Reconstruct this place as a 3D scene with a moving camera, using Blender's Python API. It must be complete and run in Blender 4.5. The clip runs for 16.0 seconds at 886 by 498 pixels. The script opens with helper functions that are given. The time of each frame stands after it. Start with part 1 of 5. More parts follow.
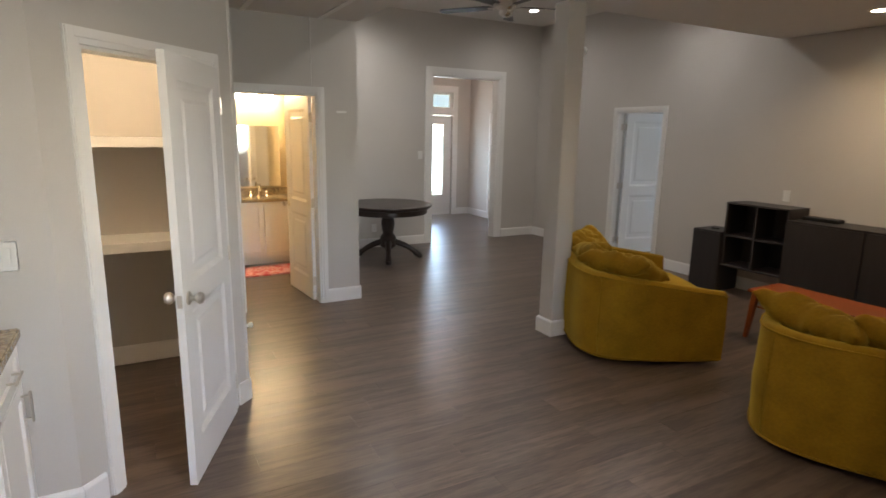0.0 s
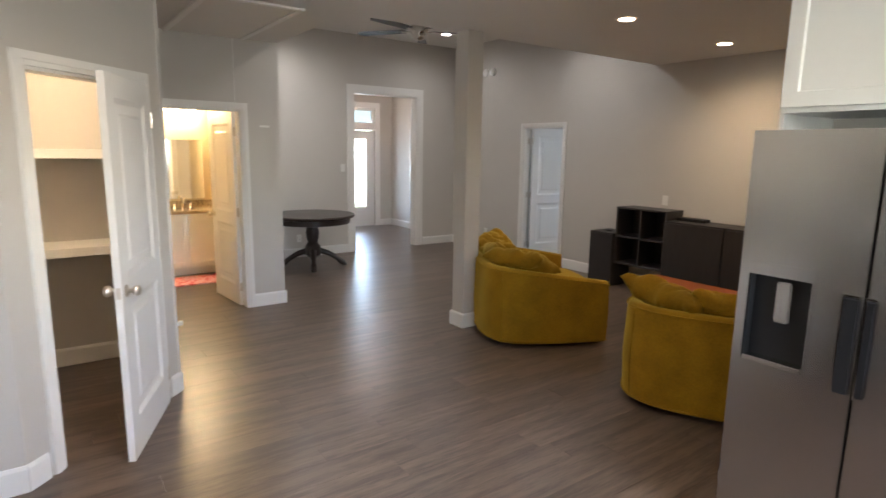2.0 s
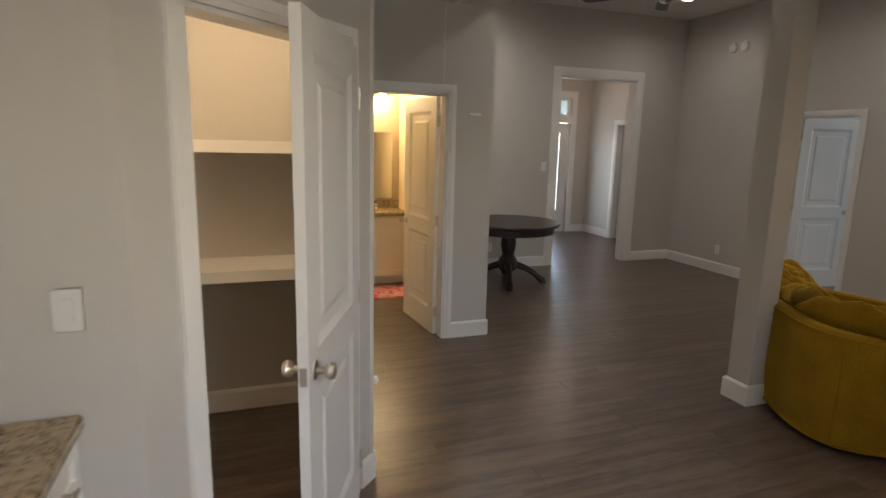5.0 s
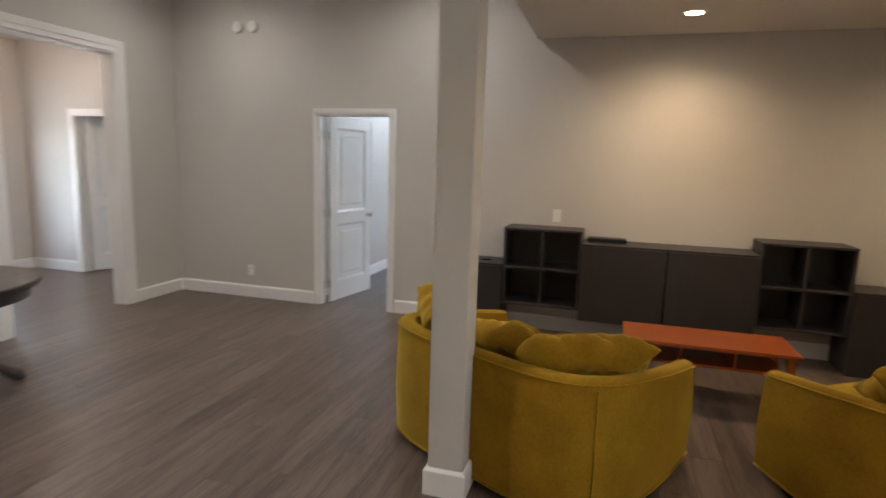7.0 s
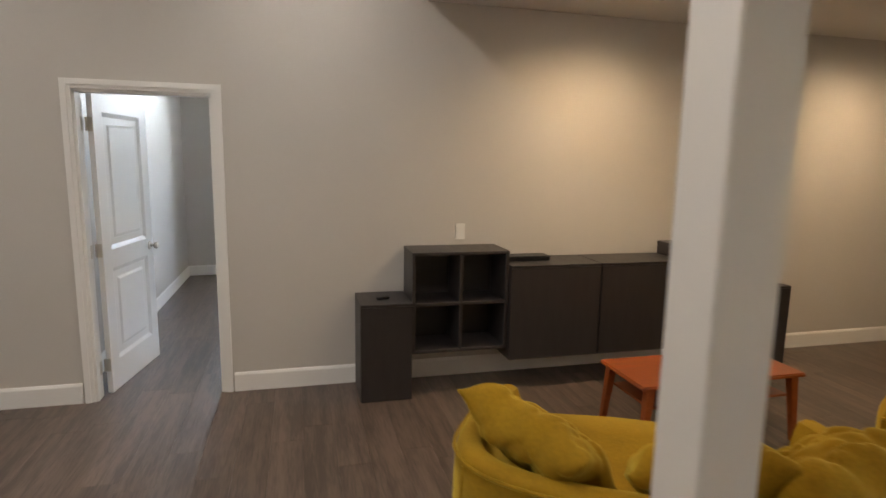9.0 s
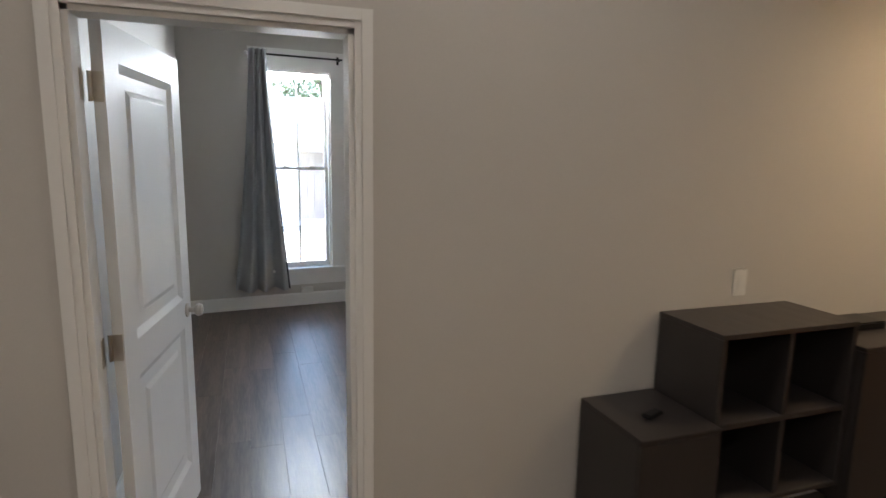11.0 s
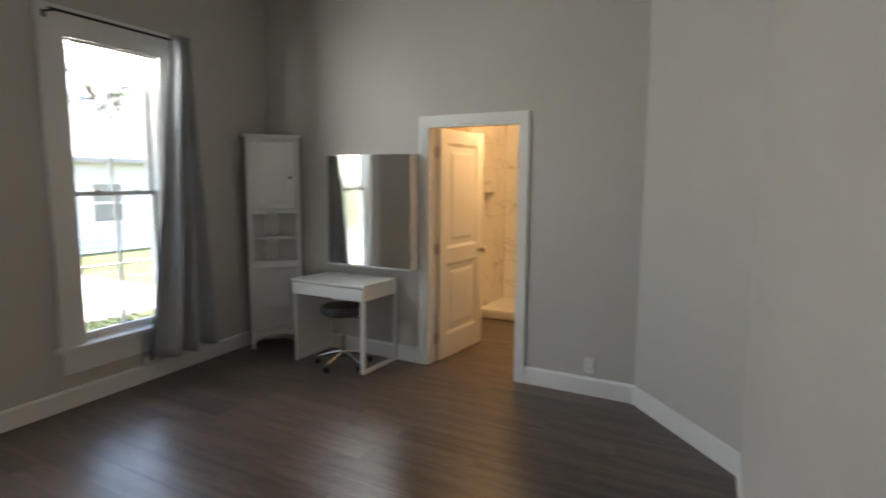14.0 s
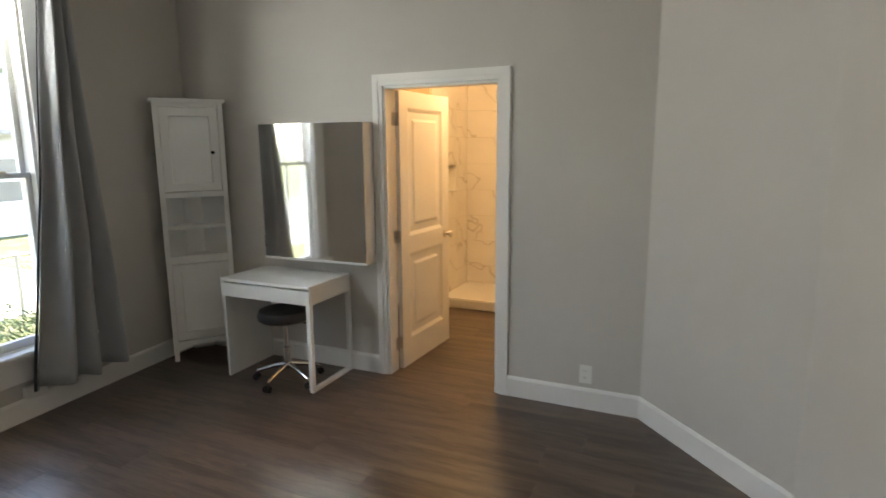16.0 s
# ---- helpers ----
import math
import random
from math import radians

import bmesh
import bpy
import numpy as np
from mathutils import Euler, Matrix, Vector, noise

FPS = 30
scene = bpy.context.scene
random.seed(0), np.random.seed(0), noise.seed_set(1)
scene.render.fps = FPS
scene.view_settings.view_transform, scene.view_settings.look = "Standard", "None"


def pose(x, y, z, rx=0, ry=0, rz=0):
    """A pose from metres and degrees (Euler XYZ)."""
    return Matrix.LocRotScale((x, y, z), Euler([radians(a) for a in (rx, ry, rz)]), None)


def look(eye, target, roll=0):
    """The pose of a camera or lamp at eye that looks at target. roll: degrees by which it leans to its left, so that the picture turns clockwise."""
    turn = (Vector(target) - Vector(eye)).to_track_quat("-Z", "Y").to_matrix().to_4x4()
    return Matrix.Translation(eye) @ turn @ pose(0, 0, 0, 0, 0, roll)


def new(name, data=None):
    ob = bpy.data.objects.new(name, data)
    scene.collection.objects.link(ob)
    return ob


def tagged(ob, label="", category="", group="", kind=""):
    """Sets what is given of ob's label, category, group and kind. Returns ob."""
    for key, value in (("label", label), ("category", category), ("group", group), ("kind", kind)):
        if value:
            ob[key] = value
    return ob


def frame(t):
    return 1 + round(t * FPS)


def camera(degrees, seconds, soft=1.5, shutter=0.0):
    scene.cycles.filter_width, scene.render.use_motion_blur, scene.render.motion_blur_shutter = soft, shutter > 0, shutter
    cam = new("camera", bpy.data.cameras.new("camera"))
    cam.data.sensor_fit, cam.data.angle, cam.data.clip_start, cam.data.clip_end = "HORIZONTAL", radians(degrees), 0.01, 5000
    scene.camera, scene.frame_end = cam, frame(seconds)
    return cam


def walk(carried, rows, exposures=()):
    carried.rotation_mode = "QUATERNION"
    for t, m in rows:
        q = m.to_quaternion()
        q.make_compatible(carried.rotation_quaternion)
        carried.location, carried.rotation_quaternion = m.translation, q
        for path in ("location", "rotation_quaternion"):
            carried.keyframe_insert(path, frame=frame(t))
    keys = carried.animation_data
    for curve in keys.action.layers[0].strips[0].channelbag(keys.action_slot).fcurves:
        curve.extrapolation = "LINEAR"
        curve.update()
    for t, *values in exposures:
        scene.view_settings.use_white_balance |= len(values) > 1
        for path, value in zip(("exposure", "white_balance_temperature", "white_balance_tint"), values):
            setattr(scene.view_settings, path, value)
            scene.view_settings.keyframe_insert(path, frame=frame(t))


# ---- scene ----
cam = camera(76.0, 16.0, shutter=0.4)
PATH = [
    (0, (0.183, -0.215, 1.718), (1.122, 1.505, 1.317), 1.0),
    (0.5, (0.131, -0.46, 1.71), (1.193, 1.201, 1.375), 0.9),
    (1, (0.125, -0.628, 1.708), (1.306, 0.952, 1.373), 0.9),
    (1.5, (0.121, -0.7, 1.689), (1.348, 0.843, 1.35), 0.8),
    (2, (0.021, -0.709, 1.693), (1.173, 0.889, 1.348), 0.9),
    (2.5, (-0.072, -0.677, 1.679), (0.823, 1.079, 1.341), 1.1),
    (3, (-0.094, -0.581, 1.669), (0.447, 1.318, 1.346), 1.0),
    (5.5, (0.322, 1.339, 1.675), (1.117, 3.129, 1.272), 1.7),
    (6, (0.52, 1.846, 1.68), (1.783, 3.351, 1.306), 1.3),
    (6.5, (0.664, 2.319, 1.661), (2.298, 3.418, 1.313), 1.9),
    (7, (0.816, 2.843, 1.613), (2.711, 3.401, 1.304), 1.7),
    (7.5, (1.069, 3.29, 1.676), (3.036, 3.473, 1.366), 1.3),
    (8, (1.351, 3.745, 1.693), (3.326, 3.674, 1.383), 1.3),
    (8.5, (1.723, 4.111, 1.655), (3.671, 3.78, 1.347), 1.1),
    (9, (2.211, 4.503, 1.655), (4.125, 4.012, 1.343), 1.0),
    (9.5, (2.724, 4.844, 1.688), (4.617, 4.276, 1.378), 1.3),
    (10, (3.316, 5.085, 1.713), (5.189, 4.464, 1.386), 1.3),
    (10.2, (3.531, 5.161, 1.709), (5.402, 4.534, 1.381), 1.2),
    (12.3, (5.755, 5.479, 1.565), (7.588, 4.731, 1.275), 0.9),
    (12.5, (5.962, 5.459, 1.569), (7.779, 4.674, 1.28), 0.9),
    (13, (6.316, 5.359, 1.599), (8.08, 4.461, 1.311), 0.8),
    (13.5, (6.531, 5.329, 1.623), (8.02, 4.02, 1.358), 0.8),
    (14, (6.619, 5.336, 1.602), (7.592, 3.605, 1.362), 0.3),
    (14.5, (6.656, 5.292, 1.641), (7.315, 3.422, 1.383), -0.3),
    (15, (6.736, 5.277, 1.629), (7.327, 3.386, 1.357), -0.4),
    (15.5, (6.907, 5.08, 1.6), (7.532, 3.21, 1.265), -0.4),
    (16, (7.113, 4.663, 1.638), (7.915, 2.865, 1.289), -0.4),
]
walk(cam, [(t, look(*p)) for t, *p in PATH], [(0, 4.0, 6200, 10), (1.5, 4.35, 6050, 10), (3.2, 4.02, 6250, 10), (5.3, 3.45, 6500, 10), (6.0, 3.85, 6350, 10), (6.5, 4.25, 6050, 10), (7.5, 4.55, 6400, 10), (10.2, 4.5, 6550, 10), (12.3, 3.0, 6600, 10), (13, 3.1, 6800, 10), (14.2, 3.35, 7500, 10), (16, 3.55, 7700, 10)])

# ---- world, sun and lamps ----
world = bpy.data.worlds.new("sky")
scene.world = world
world.use_nodes = True
wn = world.node_tree.nodes
sky = wn.new("ShaderNodeTexSky")
sky.sky_type, sky.sun_disc = "NISHITA", False
sky.sun_elevation, sky.sun_rotation = radians(54), radians(180)
world.node_tree.links.new(sky.outputs[0], wn["Background"].inputs[0])
wn["Background"].inputs[1].default_value = 0.15

sun_data = bpy.data.lights.new("sun", "SUN")
sun_data.energy, sun_data.angle, sun_data.color = 3.2, radians(0.5), (1.0, 0.95, 0.88)
sun = new("sun", sun_data)
sun.matrix_world = look((16, -20, 28), (15, 0, 0))


def lamp(name, kind, m, energy, color, size=0.1, size_y=None, spot=None):
    data = bpy.data.lights.new(name, kind)
    data.energy, data.color = energy, color
    if kind == "AREA":
        data.size = size
        if size_y:
            data.shape, data.size_y = "RECTANGLE", size_y
    else:
        data.shadow_soft_size = size
    if spot:
        data.spot_size, data.spot_blend = radians(spot), 1.0
    ob = new(name, data)
    ob.matrix_world = m
    return ob


WARM, AMBER, NEUTRAL, DAY = (1.0, 0.72, 0.43), (1.0, 0.80, 0.58), (1.0, 0.92, 0.84), (0.84, 0.92, 1.0)
LOW, HIGH = 2.742, 3.45
# recessed cans: x, y, ceiling, watts, colour
CANS = [(5.53, 2.36, LOW, 4.4, WARM), (3.96, 2.31, LOW, 0.9, WARM), (5.53, -0.1, LOW, 4.4, WARM), (3.96, -0.1, LOW, 0.9, WARM),
        # assumed kitchen pair, out of view, added to brighten kitchen and hall
        (0.75, 1.35, LOW, 6.0, AMBER), (0.75, -0.6, LOW, 3.8, AMBER),
        (5.39, 6.74, HIGH, 2.1, NEUTRAL), (5.39, 4.47, HIGH, 2.7, NEUTRAL), (3.2, 4.47, HIGH, 4.8, NEUTRAL), (3.0, 6.74, HIGH, 5.2, NEUTRAL)]
for x, y, z, watts, color in CANS:
    lamp("can_lamp", "SPOT", look((x, y, z - 0.03), (x, y, 0)), watts, color, 0.06, spot=160 if color == WARM else 168)
# the two tall bedroom windows stand in a wall that runs slightly askew
EM = pose(10.53, 5.99, 0, 0, 0, 4.7) @ pose(-10.53, -5.99, 0)
W1, W2 = (4.516, 5.183, 0.431, 2.49), (2.443, 3.16, 0.448, 2.542)
# daylight through the glass of the front door and the kitchen window
lamp("door_daylight", "AREA", look((5.72, 10.5, 1.2), (5.6, 8, 0.8)), 0.8, DAY, 0.4, 1.4)
lamp("kitchen_daylight", "AREA", look((1.6, -1.85, 1.65), (1.4, 3, 1.2)), 1.9, (1.0, 0.96, 0.90), 1.24, 0.9)
# sky light of the bedroom windows, under the head of each opening
for y0, y1, z0, z1 in (W1, W2):
    lamp("window_daylight", "AREA", EM @ look((10.6, (y0 + y1) / 2, z1 - 0.06), (7.6, (y0 + y1) / 2, 2.75)), 3.6 if y0 > 4 else 2.4, DAY, y1 - y0 - 0.04, 0.10)
# bathroom and pantry lights, and an added warm fill that tints the entry walls
lamp("vanity_lamp", "AREA", look((1.5, 7.4, 2.12), (1.5, 6, 1.2)), 1.35, (1.0, 0.70, 0.36), 0.7, 0.12)
lamp("shower_room_lamp", "POINT", pose(8.7, 0.1, 2.45), 4.3, (1.0, 0.66, 0.36), 0.1)
lamp("pantry_lamp", "POINT", pose(0.1, 3.3, 2.5), 2.0, WARM, 0.06)
lamp("entry_fill", "POINT", pose(5.2, 9.0, 2.75), 0.9, (1.0, 0.62, 0.42), 0.1)


# ---- materials ----
def material(name, color, rough=0.5, metal=0.0, vary=0.08, scale=3.0, fine=60.0, bump=0.05, stretch=(1, 1, 1), sheen=0.0, coat=0.0, spec=0.5, pieces=0.0, sharp=0.2):
    m = bpy.data.materials.new(name)
    m.use_nodes = True
    n, l = m.node_tree.nodes, m.node_tree.links
    b = n["Principled BSDF"]
    b.inputs["Roughness"].default_value, b.inputs["Metallic"].default_value = rough, metal
    b.inputs["Sheen Weight"].default_value, b.inputs["Coat Weight"].default_value = sheen, coat
    b.inputs["Specular IOR Level"].default_value = spec
    tc = n.new("ShaderNodeTexCoord")
    mp = n.new("ShaderNodeMapping")
    mp.inputs["Scale"].default_value = stretch
    l.new(tc.outputs["Object"], mp.inputs[0])
    big, small = n.new("ShaderNodeTexNoise"), n.new("ShaderNodeTexNoise")
    big.inputs["Scale"].default_value, small.inputs["Scale"].default_value = scale, fine
    big.inputs["Detail"].default_value = 4
    l.new(mp.outputs[0], big.inputs[0])
    l.new(mp.outputs[0], small.inputs[0])
    ramp = n.new("ShaderNodeMapRange")
    ramp.inputs[1].default_value, ramp.inputs[2].default_value = 0.5 - sharp, 0.5 + sharp
    ramp.inputs[3].default_value, ramp.inputs[4].default_value = 1 - vary, 1 + vary
    mid = n.new("ShaderNodeMath")
    mid.operation = "MULTIPLY_ADD"
    mid.inputs[1].default_value = 0.35
    l.new(small.outputs[0], mid.inputs[0])
    scaled = n.new("ShaderNodeMath")
    scaled.operation = "MULTIPLY"
    scaled.inputs[1].default_value = 0.65
    l.new(big.outputs[0], scaled.inputs[0])
    l.new(scaled.outputs[0], mid.inputs[2])
    l.new(mid.outputs[0], ramp.inputs[0])
    mul = n.new("ShaderNodeVectorMath")
    mul.operation = "SCALE"
    mul.inputs[0].default_value = color
    value = ramp.outputs[0]
    if pieces:
        info, geo = n.new("ShaderNodeObjectInfo"), n.new("ShaderNodeNewGeometry")
        add = n.new("ShaderNodeMath")
        add.operation = "ADD"
        l.new(info.outputs["Random"], add.inputs[0])
        l.new(geo.outputs["Random Per Island"], add.inputs[1])
        fract = n.new("ShaderNodeMath")
        fract.operation = "FRACT"
        l.new(add.outputs[0], fract.inputs[0])
        pr = n.new("ShaderNodeMapRange")
        pr.inputs[3].default_value, pr.inputs[4].default_value = 1 - pieces, 1 + pieces
        l.new(fract.outputs[0], pr.inputs[0])
        mm = n.new("ShaderNodeMath")
        mm.operation = "MULTIPLY"
        l.new(pr.outputs[0], mm.inputs[0])
        l.new(value, mm.inputs[1])
        value = mm.outputs[0]
        shift = n.new("ShaderNodeVectorMath")
        shift.operation = "SCALE"
        shift.inputs[0].default_value = (7.0, 13.0, 3.0)
        l.new(fract.outputs[0], shift.inputs["Scale"])
        l.new(shift.outputs[0], mp.inputs["Location"])
    l.new(value, mul.inputs["Scale"])
    l.new(mul.outputs[0], b.inputs["Base Color"])
    rr = n.new("ShaderNodeMapRange")
    rr.inputs[3].default_value, rr.inputs[4].default_value = max(0.02, rough - 0.07), min(1, rough + 0.07)
    l.new(big.outputs[0], rr.inputs[0])
    l.new(rr.outputs[0], b.inputs["Roughness"])
    if bump:
        bp = n.new("ShaderNodeBump")
        bp.inputs["Strength"].default_value, bp.inputs["Distance"].default_value = bump, 0.003
        l.new(small.outputs[0], bp.inputs["Height"])
        l.new(bp.outputs[0], b.inputs["Normal"])
    return m


def glow(name, color, strength):
    m = bpy.data.materials.new(name)
    m.use_nodes = True
    b = m.node_tree.nodes["Principled BSDF"]
    b.inputs["Base Color"].default_value = (*color, 1)
    b.inputs["Emission Color"].default_value, b.inputs["Emission Strength"].default_value = (*color, 1), strength
    return m


def ramp_material(name, stops, scale, rough, kind="noise", stretch=(1, 1, 1), bump=0.1, coat=0.0, detail=8, pieces=False):
    """A stone or foliage look: noise through a colour ramp."""
    m = bpy.data.materials.new(name)
    m.use_nodes = True
    n, l = m.node_tree.nodes, m.node_tree.links
    b = n["Principled BSDF"]
    b.inputs["Roughness"].default_value, b.inputs["Coat Weight"].default_value = rough, coat
    tc, mp = n.new("ShaderNodeTexCoord"), n.new("ShaderNodeMapping")
    mp.inputs["Scale"].default_value = stretch
    l.new(tc.outputs["Object"], mp.inputs[0])
    if pieces:
        info, shift = n.new("ShaderNodeObjectInfo"), n.new("ShaderNodeVectorMath")
        shift.operation = "SCALE"
        shift.inputs[0].default_value = (31.0, 17.0, 23.0)
        l.new(info.outputs["Random"], shift.inputs["Scale"])
        l.new(shift.outputs[0], mp.inputs["Location"])
    if kind == "vein":
        t = n.new("ShaderNodeTexWave")
        t.inputs["Scale"].default_value, t.inputs["Distortion"].default_value = scale, 14
        t.inputs["Detail"].default_value, t.inputs["Detail Scale"].default_value = 4, 1.2
        t.bands_direction = "DIAGONAL"
        out = t.outputs["Fac"]
    else:
        t = n.new("ShaderNodeTexNoise")
        t.inputs["Scale"].default_value, t.inputs["Detail"].default_value = scale, detail
        t.inputs["Roughness"].default_value = 0.7
        out = t.outputs[0]
    l.new(mp.outputs[0], t.inputs[0])
    r = n.new("ShaderNodeValToRGB")
    while len(r.color_ramp.elements) < len(stops):
        r.color_ramp.elements.new(0.5)
    for e, (p, c) in zip(r.color_ramp.elements, stops):
        e.position, e.color = p, (*c, 1)
    l.new(out, r.inputs[0])
    l.new(r.outputs[0], b.inputs["Base Color"])
    bp = n.new("ShaderNodeBump")
    bp.inputs["Strength"].default_value, bp.inputs["Distance"].default_value = bump, 0.004
    l.new(out, bp.inputs["Height"])
    l.new(bp.outputs[0], b.inputs["Normal"])
    return m


def granite(name):
    """Cream and tan stone with broad clouds and small dark flecks."""
    m = bpy.data.materials.new(name)
    m.use_nodes = True
    n, l = m.node_tree.nodes, m.node_tree.links
    b = n["Principled BSDF"]
    b.inputs["Roughness"].default_value, b.inputs["Coat Weight"].default_value = 0.24, 0.2
    tc = n.new("ShaderNodeTexCoord")
    prev = None
    for scale, detail, stops in ((7.0, 6, [(0.34, (0.13, 0.088, 0.050)), (0.50, (0.30, 0.225, 0.130)), (0.68, (0.40, 0.325, 0.205))]),
                                 (42.0, 5, [(0.38, (0.10, 0.065, 0.035)), (0.48, (0.31, 0.235, 0.140)), (0.64, (0.46, 0.385, 0.255))]),
                                 (60.0, 3, [(0.35, (0.16, 0.13, 0.11)), (0.42, (1.0, 1.0, 1.0))])):
        t, r = n.new("ShaderNodeTexNoise"), n.new("ShaderNodeValToRGB")
        t.inputs["Scale"].default_value, t.inputs["Detail"].default_value = scale, detail
        l.new(tc.outputs["Object"], t.inputs[0])
        while len(r.color_ramp.elements) < len(stops):
            r.color_ramp.elements.new(0.5)
        for e, (p, c) in zip(r.color_ramp.elements, stops):
            e.position, e.color = p, (*c, 1)
        l.new(t.outputs[0], r.inputs[0])
        if prev:
            mix = n.new("ShaderNodeMix")
            mix.data_type = "RGBA"
            mix.blend_type = "MULTIPLY" if scale > 50 else "MIX"
            mix.inputs[0].default_value = 0.8 if scale > 50 else 0.5
            l.new(prev, mix.inputs[6])
            l.new(r.outputs[0], mix.inputs[7])
            prev = mix.outputs[2]
        else:
            prev = r.outputs[0]
    l.new(prev, b.inputs["Base Color"])
    return m


PAINT = material("greige_wall_paint", (0.55, 0.522, 0.487), 0.55, vary=0.035, scale=1.3, fine=180, bump=0.12)
CREAM = material("cream_bathroom_paint", (0.68, 0.57, 0.38), 0.55, vary=0.03, scale=1.3, fine=180, bump=0.12)
CEILING = material("ceiling_paint", (0.72, 0.70, 0.67), 0.8, vary=0.03, scale=1.0, fine=150, bump=0.2)
TRIM = material("white_trim_paint", (0.80, 0.79, 0.77), 0.32, vary=0.02, scale=4, fine=90, bump=0.03)
DOOR = material("white_door_paint", (0.80, 0.80, 0.79), 0.36, vary=0.02, scale=3, fine=120, bump=0.05, stretch=(1, 1, 0.12))
PLANK = material("grey_brown_vinyl_plank", (0.101, 0.074, 0.059), 0.33, vary=0.36, scale=2.4, fine=15, bump=0.10, stretch=(0.62, 6.5, 1), pieces=0.15, sharp=0.10, spec=0.5)
GAP = material("dark_plank_joint", (0.062, 0.048, 0.040), 0.6)
CABINET = material("white_cabinet_lacquer", (0.80, 0.79, 0.76), 0.3, vary=0.015, scale=3, bump=0.02)
GRANITE = granite("speckled_granite")
STEEL = material("brushed_steel", (0.50, 0.49, 0.48), 0.24, 1.0, vary=0.06, scale=2, fine=220, bump=0.04, stretch=(1, 1, 0.02))
CHROME = material("polished_chrome", (0.75, 0.74, 0.72), 0.12, 1.0, vary=0.02, bump=0)
NICKEL = material("satin_nickel", (0.62, 0.58, 0.52), 0.28, 1.0, vary=0.03, bump=0)
BLACK = material("black_plastic", (0.012, 0.012, 0.013), 0.35, vary=0.1, bump=0.05, spec=0.25)
BLACKGLASS = material("black_glass", (0.014, 0.010, 0.009), 0.22, vary=0.05, bump=0, spec=0.08)
DARKWOOD = material("espresso_stained_wood", (0.022, 0.012, 0.009), 0.34, vary=0.4, scale=3, fine=40, stretch=(1, 8, 8), bump=0.08, coat=0.08)
MEDIA = material("dark_brown_laminate", (0.030, 0.026, 0.026), 0.42, vary=0.18, scale=4, fine=70, stretch=(1, 6, 1), bump=0.06)
ORANGE = material("reddish_teak_wood", (0.26, 0.060, 0.013), 0.33, vary=0.22, scale=3, fine=40, stretch=(10, 1, 10), bump=0.06, coat=0.15)
VELVET = material("mustard_velvet", (0.255, 0.143, 0.009), 0.85, vary=0.26, scale=5, fine=70, bump=0.35, sheen=0.55, spec=0.10)
vb = VELVET.node_tree.nodes["Principled BSDF"]
vb.inputs["Sheen Roughness"].default_value, vb.inputs["Sheen Tint"].default_value = 0.38, (1.0, 0.80, 0.14, 1)
PLASTIC = material("white_plastic", (0.78, 0.77, 0.74), 0.35, vary=0.01, bump=0)
MIRROR = material("mirror_silver", (0.88, 0.89, 0.88), 0.01, 1.0, vary=0.0, bump=0)
CURTAIN = material("grey_curtain_cloth", (0.36, 0.375, 0.39), 0.8, vary=0.08, scale=5, fine=300, bump=0.25, sheen=0.1)
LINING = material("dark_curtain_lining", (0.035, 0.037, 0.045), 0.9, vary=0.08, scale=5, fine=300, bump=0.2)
WHITEFURN = material("white_foil_furniture", (0.80, 0.80, 0.78), 0.35, vary=0.015, scale=3, bump=0.02)
LEATHER = material("black_vinyl_upholstery", (0.014, 0.013, 0.013), 0.38, vary=0.2, scale=12, fine=160, bump=0.2)
TILE = ramp_material("veined_marble_tile", [(0.0, (0.56, 0.52, 0.47)), (0.003, (0.66, 0.62, 0.56)), (0.012, (0.77, 0.74, 0.68)), (1.0, (0.80, 0.77, 0.71))], 0.8, 0.2, kind="vein", bump=0.01, pieces=True)
GROUT = material("pale_grout", (0.55, 0.50, 0.43), 0.9)
SPLASH = material("white_relief_tile", (0.66, 0.65, 0.63), 0.32, vary=0.06, scale=20, pieces=0.05, bump=0.05)
SPLASHGREY = material("grey_recessed_tile", (0.52, 0.51, 0.49), 0.4, vary=0.12, scale=20, pieces=0.14, bump=0.08)
RUG = ramp_material("red_patterned_rug", [(0.34, (0.42, 0.035, 0.06)), (0.45, (0.50, 0.10, 0.12)), (0.52, (0.62, 0.40, 0.40)), (0.60, (0.50, 0.07, 0.09)), (0.7, (0.30, 0.10, 0.14))], 9, 0.95, bump=0.6)
GLASS = bpy.data.materials.new("clear_window_glass")
GLASS.use_nodes = True
gb = GLASS.node_tree.nodes["Principled BSDF"]
gb.inputs["Transmission Weight"].default_value, gb.inputs["Roughness"].default_value, gb.inputs["IOR"].default_value = 1.0, 0.0, 1.05
LIGHTWARM = glow("warm_lamp_glass", (1.0, 0.80, 0.52), 2.0)
VANITYGLOW = glow("bright_vanity_glass", (1.0, 0.80, 0.50), 3.6)
LIGHTCOOL = glow("white_lamp_glass", (1.0, 0.95, 0.86), 2.0)
GRASS = ramp_material("dry_lawn", [(0.3, (0.045, 0.065, 0.022)), (0.5, (0.09, 0.105, 0.045)), (0.7, (0.20, 0.18, 0.12))], 1.2, 0.95, bump=0.5)
SIDING = material("white_clapboard_paint", (0.74, 0.75, 0.76), 0.6, vary=0.05, scale=2, fine=40)
DIMGLASS = material("dim_curtained_glass", (0.20, 0.20, 0.20), 0.25, vary=0.2, scale=2)
PALEBLUE = material("pale_blue_clapboard_paint", (0.58, 0.60, 0.605), 0.6, vary=0.06, scale=2, fine=40)
